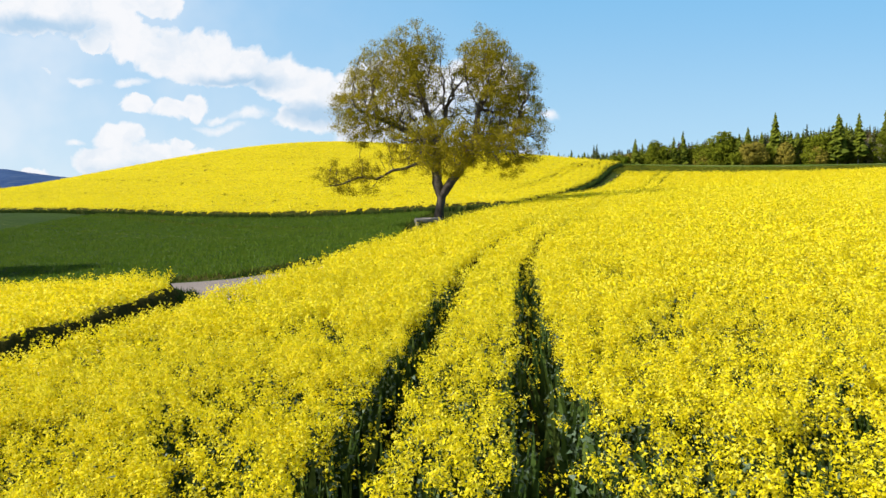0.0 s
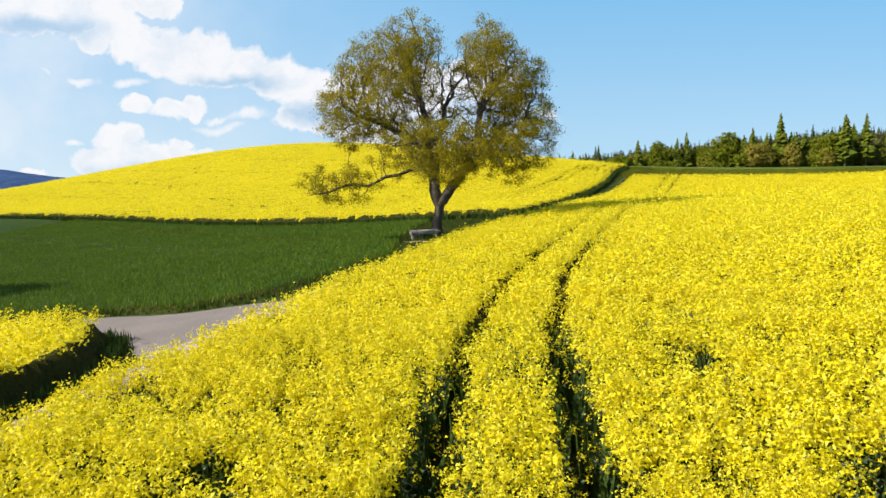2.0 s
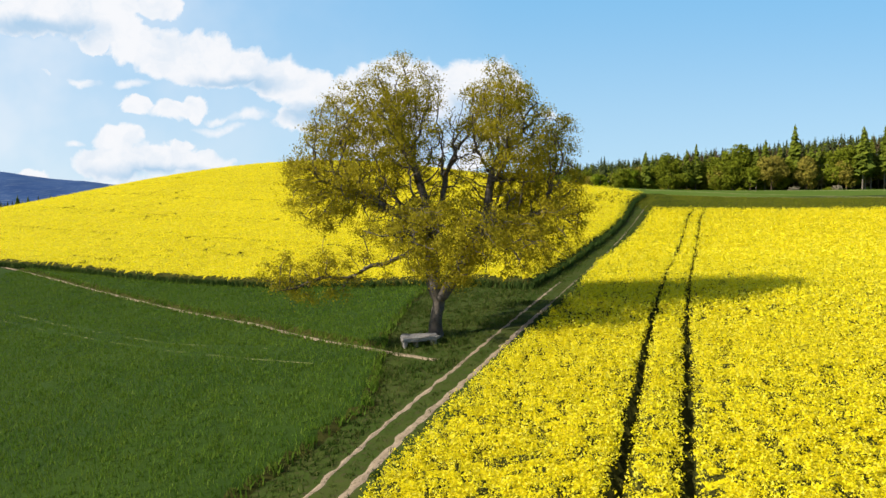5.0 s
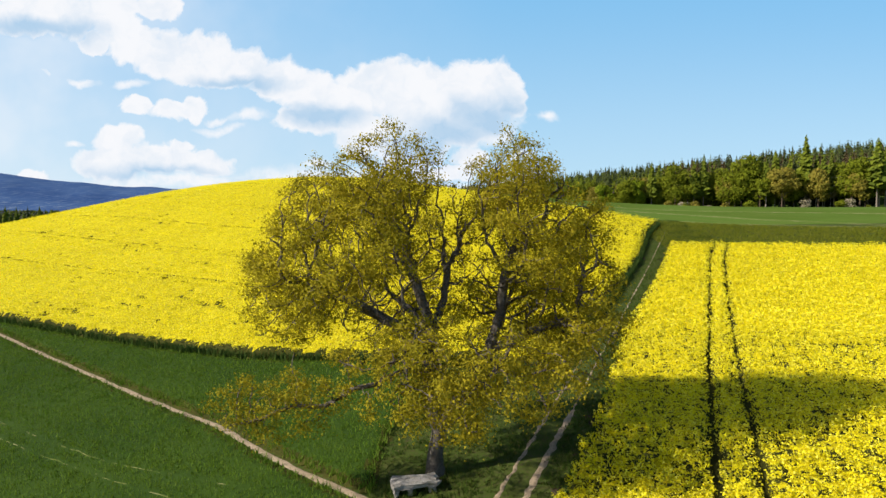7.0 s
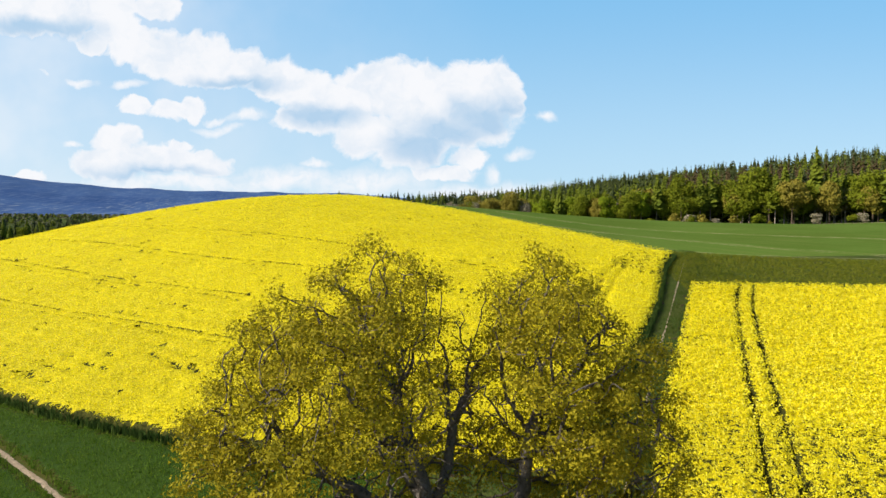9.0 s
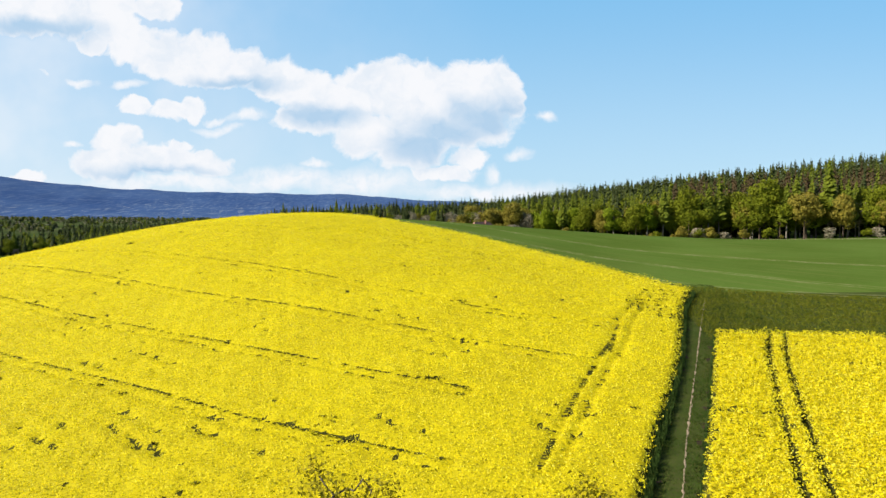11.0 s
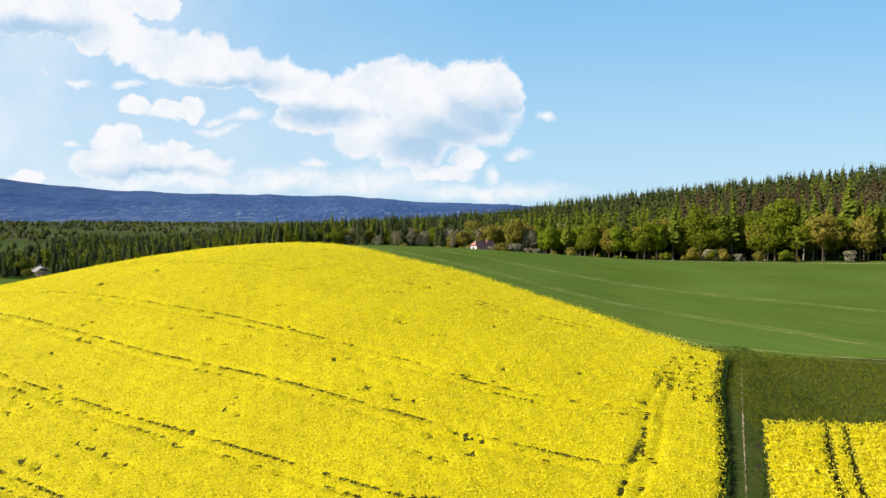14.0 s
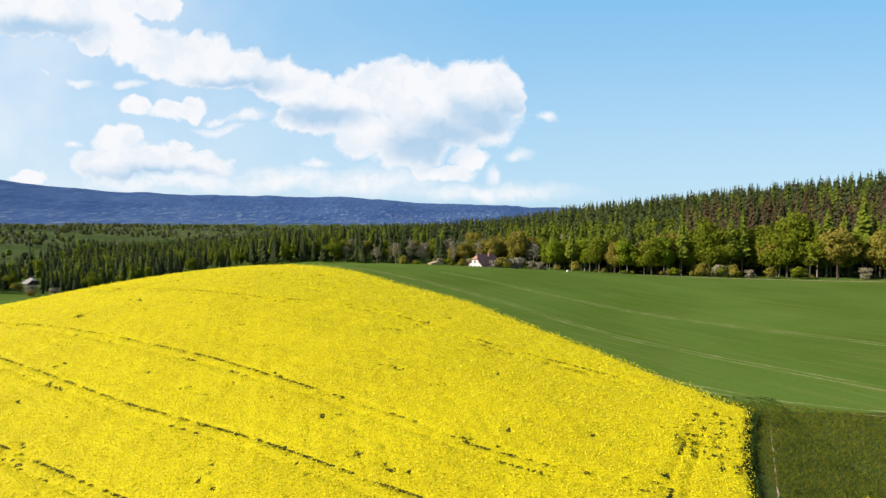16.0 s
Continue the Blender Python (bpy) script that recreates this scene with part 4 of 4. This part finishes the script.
def stem(h, r, rng, branches, spread, start=0.3, rise=0.75):
    """Nodes of a straight trunk with a few rising limbs."""
    nodes, parent = [np.array([0, 0, -0.4])], [-1]
    rad = [r * 1.25]
    m = 9
    for i in range(1, m + 1):
        f = i / m
        nodes.append(np.array([rng.normal(0, 0.05) * f, rng.normal(0, 0.05) * f, h * 0.9 * f]))
        parent.append(i - 1)
        rad.append(r * (1 - 0.85 * f))
    for _ in range(branches):
        j = rng.randint(max(1, int(m * start)), m)
        a, last, p = rng.uniform(0, 6.283), j, nodes[j]
        l = spread * rng.uniform(0.5, 0.9) * (1.15 - j / m * 0.6)
        for q in range(1, 4):
            p = p + np.array([math.cos(a) * l / 3, math.sin(a) * l / 3, l / 3 * rise]) + rng.normal(0, 0.12, 3)
            nodes.append(p)
            parent.append(last)
            rad.append(r * 0.42 * (1 - q / 4) * (1.1 - j / m * 0.6))
            last = len(nodes) - 1
    return np.array(nodes), np.array(parent), np.array(rad)


LEAF = {
    "beech": material("beech_leaf", islands((0.139, 0.165, 0.0118), (0.173, 0.19, 0.0135), (0.106, 0.131, 0.0118)), 0.6, translucent=0.3),
    "fresh": material("fresh_leaf", islands((0.161, 0.211, 0.0118), (0.194, 0.237, 0.0135), (0.118, 0.161, 0.0118)), 0.6, translucent=0.3),
    "ochre": material("ochre_leaf", islands((0.228, 0.19, 0.0296), (0.254, 0.207, 0.0338), (0.161, 0.152, 0.0237)), 0.6, translucent=0.25),
    "grey": material("bare_twig", islands((0.25, 0.21, 0.145), (0.29, 0.245, 0.175), (0.19, 0.19, 0.095)), 0.8, translucent=0.1),
    "spruce": material("spruce_needle", islands((0.0338, 0.0456, 0.0152), (0.0456, 0.0575, 0.0186), (0.0608, 0.071, 0.022)), 0.7),
    "larch": material("larch_needle", islands((0.106, 0.131, 0.0135), (0.131, 0.152, 0.0152), (0.0718, 0.0972, 0.0135)), 0.7, translucent=0.15),
    "russet": material("russet_twig", islands((0.062, 0.044, 0.022), (0.080, 0.054, 0.026), (0.050, 0.044, 0.020)), 0.8),
}
MAT_PALE_BARK = material("pale_bark", two_scale((0.186, 0.156, 0.123), (0.237, 0.203, 0.161), (0.0929, 0.076, 0.0592), 0.6, 5.0), 0.9, 0.6, 12.0)
MAT_DARK_BARK = material("dark_bark", two_scale((0.076, 0.0549, 0.038), (0.101, 0.076, 0.0549), (0.0423, 0.0296, 0.0211), 0.6, 5.0), 0.95, 0.6, 12.0)


def wood_shape(kind, rng, rich):
    if kind in ("spruce", "larch", "russet"):
        h = {"spruce": 22, "larch": 21, "russet": 22}[kind] * rng.uniform(0.9, 1.1)
        r = {"spruce": 3.5, "larch": 3.6, "russet": 3.7}[kind] * rng.uniform(0.85, 1.15)
        bare = {"spruce": 0.08, "larch": 0.30, "russet": 0.15}[kind] if rich else 0.25
        return h, conifer_shape(h, r, rng, 24 if rich else 10, 8 if rich else 5, 0.38 if kind == "spruce" else 0.14, bare)
    h = {"beech": 18, "fresh": 16, "ochre": 17, "grey": 16}[kind] * rng.uniform(0.9, 1.12)
    r = h * (rng.uniform(0.28, 0.36) if kind != "grey" else rng.uniform(0.20, 0.27))
    n = {"beech": 3600, "fresh": 3600, "ochre": 2900, "grey": 1500}[kind]
    leaf = 0.60 if kind != "grey" else 0.34
    return h, broad_shape(h, r, rng, n if rich else n // 9, leaf * (1 if rich else 2.5), rng.uniform(0.08, 0.24), 20)


NAMES = {"beech": ("beech_tree", "beech with fresh green leaves at the forest edge"), "fresh": ("maple_tree", "bright green young maple at the forest edge"),
         "ochre": ("oak_tree", "oak with ochre-green budding leaves at the forest edge"), "grey": ("birch_tree", "half-bare pale birch at the forest edge"),
         "spruce": ("spruce_tree", "dark green spruce at the forest edge"), "larch": ("larch_tree", "light green larch at the forest edge"),
         "russet": ("pine_tree", "brownish pine at the forest edge")}


def build_woods():
    rng = np.random.RandomState(77)
    models = {}
    for kind in NAMES:
        models[kind] = []
        for v in range(3):
            h, tri = wood_shape(kind, rng, True)
            broad = kind in ("beech", "fresh", "ochre", "grey")
            nodes, parent, rad = stem(h, 0.30 if broad else 0.24, rng, 9 if broad else 3, h * 0.27, 0.35)
            name, label = NAMES[kind]
            tree = tagged(empty(name), label, "tree", "trees of the forest edge")
            part("trunk", tubes(nodes, parent, rad, "trunk", MAT_PALE_BARK if kind in ("grey", "larch", "fresh") else MAT_DARK_BARK), tree)
            part("crown", mesh_of("crown", tri, np.arange(len(tri)).reshape(-1, 3), [LEAF[kind]]), tree)
            models[kind].append([tree, False])
    low = {kind: [wood_shape(kind, rng, False)[1] for _ in range(4)] for kind in NAMES}
    edge = [(420, 168), (260, 212), (166, 247), (120, 269), (72, 291), (36, 326), (-25, 344), (-70, 362), (-120, 358), (-160, 326), (-205, 296), (-330, 280), (-470, 330)]
    pile = {kind: [] for kind in NAMES}
    used, bushes = 0, {}
    for near, step, lo, hi in ((True, 5.6, 0, 34), (False, 7.5, 34, 330)):
        gx, gy = np.meshgrid(np.arange(-430, 430, step), np.arange(170, 900, step), indexing="ij")
        x, y = gx.ravel() + rng.uniform(-0.45, 0.45, gx.size) * step, gy.ravel() + rng.uniform(-0.45, 0.45, gx.size) * step
        d = -from_line(edge, x, y) - 3.0 - 3.5 * ripple(x, y, 45.0, 61) * (x > -30)
        deep = np.interp(x / y, (-0.68, -0.60, -0.47, -0.38, -0.27, -0.1), (400, 540, 760, 860, 880, 900))
        ok = (d > lo) & (d < hi) & (np.abs(x) < 0.8 * y + 30) & (y < deep) & ~((np.hypot(x - 22, y - 309) < 15)) & ~(np.hypot(x + 226, y - 358) < 13) & ~((np.abs(x / y + 0.645) < 0.02) & (y < 352))
        for a, b, dd in zip(x[ok], y[ok], d[ok]):
            q = rng.uniform()
            pick = lambda *kinds: kinds[int(q * len(kinds))]
            if b < 420 and a > -60 and dd < (11 if a > 55 else 22):
                if a > 150:
                    kind = pick("larch", "grey", "larch", "beech", "larch", "ochre")
                elif a > 104:
                    kind = pick("beech", "fresh", "beech", "beech", "ochre", "larch")
                elif a > 76:
                    kind = pick("ochre", "ochre", "beech", "fresh", "ochre")
                elif a > 52:
                    kind = pick("fresh", "beech", "larch", "fresh")
                elif a > 20:
                    kind = pick("grey", "ochre", "ochre", "beech", "grey")
                else:
                    kind = pick("grey", "spruce", "grey", "beech", "ochre", "spruce")
            elif b < 420 and a > -60 and dd < 34:
                kind = pick("larch", "spruce", "beech", "spruce", "larch", "grey") if a > 40 else pick("spruce", "spruce", "larch", "grey", "spruce")
            elif a > 0.38 * b and b < 440:
                kind = pick("russet", "russet", "russet", "russet", "larch", "spruce")
            elif a > 30 and dd < 105:
                kind = pick("larch", "larch", "beech", "larch", "spruce")
            elif a > -40:
                kind = pick("spruce", "spruce", "spruce", "spruce", "larch")
            else:
                kind = pick("spruce", "larch", "spruce", "spruce", "larch", "larch", "spruce", "beech", "spruce")
            rise = min(1.0, max(0.0, (a - 45) / 90))
            s = rng.uniform(0.8, 1.1) * (0.52 + 0.40 * min(1.0, dd / 170) if a < -110 else 0.78 if a < -60 else 0.80 if a < 15 else 1.0 if a < 56 and dd < 22 else (0.84 + 0.48 * rise if dd < 12 else 0.88 + 0.27 * rise if dd < 60 else 0.88 + 0.22 * rise))
            turn = rng.uniform(0, 360)
            z = float(land(a, b)) - 0.1
            if near and used < 760:
                m = models[kind][rng.randint(3)]
                place = pose(a, b, z, 0, 0, turn) @ Matrix.Diagonal((s, s, s * rng.uniform(0.9, 1.1), 1))
                if not m[1]:
                    m[0].matrix_basis, m[1] = place, True
                else:
                    c = copy_thing(m[0], Matrix.Identity(4))
                    c.matrix_basis = place
                used += 1
            else:
                t = low[kind][rng.randint(4)]
                ca, sa = math.cos(radians(turn)), math.sin(radians(turn))
                pile[kind].append(np.stack([(t[:, 0] * ca - t[:, 1] * sa) * s + a, (t[:, 0] * sa + t[:, 1] * ca) * s + b, t[:, 2] * s + z], 1))
    # hedges and groves in the valley, far off
    gx, gy = rng.uniform(-1000, 250, 9000), rng.uniform(480, 1500, 9000)
    keep = (np.hypot(gx, gy) > 640) & (ripple(gx, gy, 260.0, 51) + 0.7 * ripple(gx, gy, 70.0, 52) > 0.0) & (np.abs(gx) < 0.78 * gy)
    for a, b in zip(gx[keep], gy[keep]):
        kind = ("spruce", "larch", "grey", "grey", "spruce")[rng.randint(5)]
        t, s = low[kind][rng.randint(4)][: 150], rng.uniform(0.5, 0.8)
        pile[kind].append(t * np.array([s * 1.5, s * 1.5, s]) + np.array([a, b, float(land(a, b))]))
    # bushes in front of the trees
    for m in range(85):
        k = rng.uniform(0.0, 1.0)
        e = np.array(edge[1:7])
        q = np.r_[0, np.cumsum(np.hypot(*np.diff(e, axis=0).T))]
        bx, by = np.interp(k * q[-1], q, e[:, 0]) + rng.normal(0, 1.5), np.interp(k * q[-1], q, e[:, 1]) + rng.normal(1.0, 1.2)
        if np.hypot(bx - 17, by - 302) < 8:
            continue
        kind = ("beech", "ochre", "fresh", "grey")[rng.randint(4)]
        if m < 4 or kind not in bushes:
            tri = broad_shape(4.2, 2.3, rng, 900, 0.36, 0.0, 9)
            bush = tagged(empty("bush"), "leafy green bush under the forest trees", "bush", "bushes of the forest edge")
            part("stem", tubes(*stem(3.4, 0.07, rng, 6, 1.8, 0.15), "stem", MAT_DARK_BARK), bush)
            part("leaves", mesh_of("leaves", tri, np.arange(len(tri)).reshape(-1, 3), [LEAF[kind]]), bush)
            bushes[kind] = bush
        else:
            bush = copy_thing(bushes[kind], Matrix.Identity(4))
        z = rng.uniform(0.35, 1.5)
        bush.matrix_basis = pose(bx, by, float(land(bx, by)) - 0.05, 0, 0, rng.uniform(0, 360)) @ Matrix.Diagonal((z * 1.2, z * 1.2, z, 1))
    # shrubs that hide the long side of the farmhouse, and scrub before the valley houses
    shrubs = [(24.5, 298, 1.2), (28, 299, 1.5), (32, 300, 1.35), (36, 303, 1.6)] + [(-230 + 7.5 * i + rng.uniform(-2, 2), 322 - 4.5 * i + rng.uniform(-6, 8), rng.uniform(0.7, 1.3)) for i in range(9)]
    for i, (bx, by, k) in enumerate(shrubs):
        bush = copy_thing(bushes[("grey", "ochre", "grey")[i % 3]], Matrix.Identity(4))
        bush.matrix_basis = pose(bx, by, float(land(bx, by)) - 0.05, 0, 0, 67 * i) @ Matrix.Diagonal((k * 1.3, k * 1.3, k, 1))
    for kind, group in models.items():
        for m in group:
            if not m[1]:
                for o in (*m[0].children_recursive, m[0]):
                    bpy.data.objects.remove(o)
    for kind, name in (("spruce", "spruce_woods"), ("larch", "larch_woods"), ("russet", "pine_woods"), ("beech", "beech_woods"), ("ochre", "oak_woods"), ("grey", "birch_woods"), ("fresh", "maple_woods")):
        if pile[kind]:
            tris(name, np.concatenate(pile[kind]), [LEAF[kind]], "mixed forest covering the slope, " + name.split("_")[0] + " trees", "forest")
    # lone tree at the roadside, whose shadow falls on the wheat
    h, tri = wood_shape("beech", rng, True)
    lone = tagged(empty("roadside_tree", pose(-56, -17, float(land(-56, -17)))), "green broadleaf tree beside the wheat", "tree")
    part("trunk", tubes(*stem(h, 0.3, rng, 9, h * 0.36, 0.35), "trunk", MAT_DARK_BARK), lone)
    part("crown", mesh_of("crown", tri, np.arange(len(tri)).reshape(-1, 3), [LEAF["beech"]]), lone)


build_woods()


# ---- farmhouse and sheds ----
MAT_WALL = material("white_render", two_scale((0.659, 0.642, 0.608), (0.608, 0.591, 0.558), (0.524, 0.499, 0.456), 0.4, 5.0), 0.9, 0.2, 30.0)
MAT_ROOF = material("clay_roof", two_scale((0.355, 0.169, 0.127), (0.389, 0.203, 0.152), (0.237, 0.118, 0.0929), 0.3, 3.0), 0.85, 0.6, 8.0)
MAT_GREY_ROOF = material("grey_roof", two_scale((0.254, 0.245, 0.237), (0.304, 0.287, 0.279), (0.169, 0.161, 0.152), 0.3, 3.0), 0.8, 0.4, 8.0)
MAT_PANE = material("window_pane", two_scale((0.0253, 0.0296, 0.0338), (0.0338, 0.038, 0.0423), (0.0169, 0.0169, 0.0211)), 0.12, spec=0.5)
MAT_TAN = material("tan_boards", two_scale((0.406, 0.304, 0.186), (0.355, 0.262, 0.161), (0.237, 0.169, 0.101), 0.6, 5.0), 0.85, 0.4, 12.0)


def prism(name, outline, y0, y1, mat):
    """A solid with that outline in x and z, from y0 to y1."""
    bm = bmesh.new()
    a = [bm.verts.new((x, y0, z)) for x, z in outline]
    b = [bm.verts.new((x, y1, z)) for x, z in outline]
    bm.faces.new(a)
    bm.faces.new(b[::-1])
    for i in range(len(a)):
        j = (i + 1) % len(a)
        bm.faces.new((a[j], a[i], b[i], b[j]))
    bmesh.ops.recalc_face_normals(bm, faces=bm.faces)
    return from_bm(name, bm, [mat])


def block(name, x0, x1, y0, y1, z0, z1, mat):
    return prism(name, [(x0, z0), (x1, z0), (x1, z1), (x0, z1)], y0, y1, mat)


def half_hip(name, w, l, eave, ridge, mat, over=0.5, t=0.22):
    """A half-hipped roof shell."""
    bm = bmesh.new()
    hw, k = w / 2 + over, (ridge - eave) / (w / 2)
    ze, cut = eave - over * k, eave + (ridge - eave) * 0.55
    xc = (ridge - cut) / k
    tops = []
    for dz in (0, -t):
        ring = [bm.verts.new((x, y, z + dz)) for x, y, z in (
            (-hw, -over, ze), (-xc, -over, cut), (xc, -over, cut), (hw, -over, ze), (hw, l + over, ze), (xc, l + over, cut), (-xc, l + over, cut), (-hw, l + over, ze),
            (0, 1.6, ridge), (0, l - 1.6, ridge))]
        tops.append(ring)
        for f in ((0, 1, 8, 9, 6, 7), (3, 4, 5, 9, 8, 2), (1, 2, 8), (5, 6, 9)):
            bm.faces.new([ring[i] for i in f])
    for i in range(8):
        j = (i + 1) % 8
        bm.faces.new((tops[0][i], tops[0][j], tops[1][j], tops[1][i]))
    bmesh.ops.recalc_face_normals(bm, faces=bm.faces)
    return from_bm(name, bm, [mat])


def farmhouse(at, turn, w, l, eave, ridge, wall, roof, label):
    house = tagged(empty("farmhouse", pose(*at, 0, 0, turn)), label, "house")
    hw = w / 2
    k = (ridge - eave) / hw
    cut = eave + (ridge - eave) * 0.5
    xc = (ridge - cut) / k
    body = part("wall", prism("wall", [(-hw, -1.5), (hw, -1.5), (hw, eave - 0.3), (xc, cut - 0.3), (-xc, cut - 0.3), (-hw, eave - 0.3)], 0, l, wall), house)
    part("roof", half_hip("roof", w, l, eave, ridge, roof), house, "weathered roof tiles")
    part("chimney", block("chimney", 0.5, 1.2, l * 0.6, l * 0.6 + 0.7, ridge - 1.2, ridge + 0.8, roof), house)
    for z in (0.7,) if ridge < 6.5 else (0.7, 2.9):
        for x in ((-2.4, 0, 2.4) if z < 3 else (-1.2, 1.2)):
            win = part("window", block("window", x - 0.5, x + 0.5, -0.05, 0.03, z, z + 1.2, MAT_TAN), house)
            part("pane", block("pane", x - 0.4, x + 0.4, -0.07, -0.04, z + 0.1, z + 1.1, MAT_PANE), win)
    for y in np.arange(2, l - 1.5, 2.8):
        win = part("window", block("window", -hw - 0.05, -hw + 0.03, y, y + 1.0, 0.9, 2.1, MAT_TAN), house)
        part("pane", block("pane", -hw - 0.07, -hw - 0.04, y + 0.1, y + 0.9, 1.0, 2.0, MAT_PANE), win)
    return house


farmhouse((15.5, 301, float(land(15.5, 301)) - 0.3), -42, 7.6, 15, 2.5, 6.9, MAT_WALL, MAT_ROOF, "white farmhouse with a half-hipped red-brown roof by the forest")
farmhouse((-231, 364, float(land(-231, 364)) - 1.2), 50, 6.5, 10, 2.4, 5.0, MAT_DARK_BARK, MAT_GREY_ROOF, "low house with a grey roof among valley trees")
farmhouse((-219, 357, float(land(-219, 357)) - 1.2), -30, 5.6, 8, 2.2, 4.4, MAT_DARK_BARK, MAT_GREY_ROOF, "small grey-roofed house in the valley")


def build_shed():
    z = float(land(-2, 303))
    shed = tagged(empty("wooden_shed", pose(-2, 303, z, 0, 0, 20)), "small tan wooden shed near the farmhouse", "shed")
    part("wall", prism("wall", [(-3, -0.6), (3, -0.6), (3, 2.0), (-3, 2.0)], 0, 4, MAT_TAN), shed)
    part("roof", prism("roof", [(-3.4, 2.0), (3.4, 2.0), (3.4, 2.15), (0, 3.1), (-3.4, 2.15)], -0.4, 4.4, MAT_TAN), shed)
    z = float(land(57, 290))
    tent = tagged(empty("white_tent", pose(57, 290, z, 0, 0, 15)), "small white tent at the edge of the meadow", "tent")
    part("canvas", prism("canvas", [(-0.6, -0.2), (0.6, -0.2), (0.5, 0.5), (0, 0.9), (-0.5, 0.5)], 0, 1.2, MAT_WALL), tent)


build_shed()
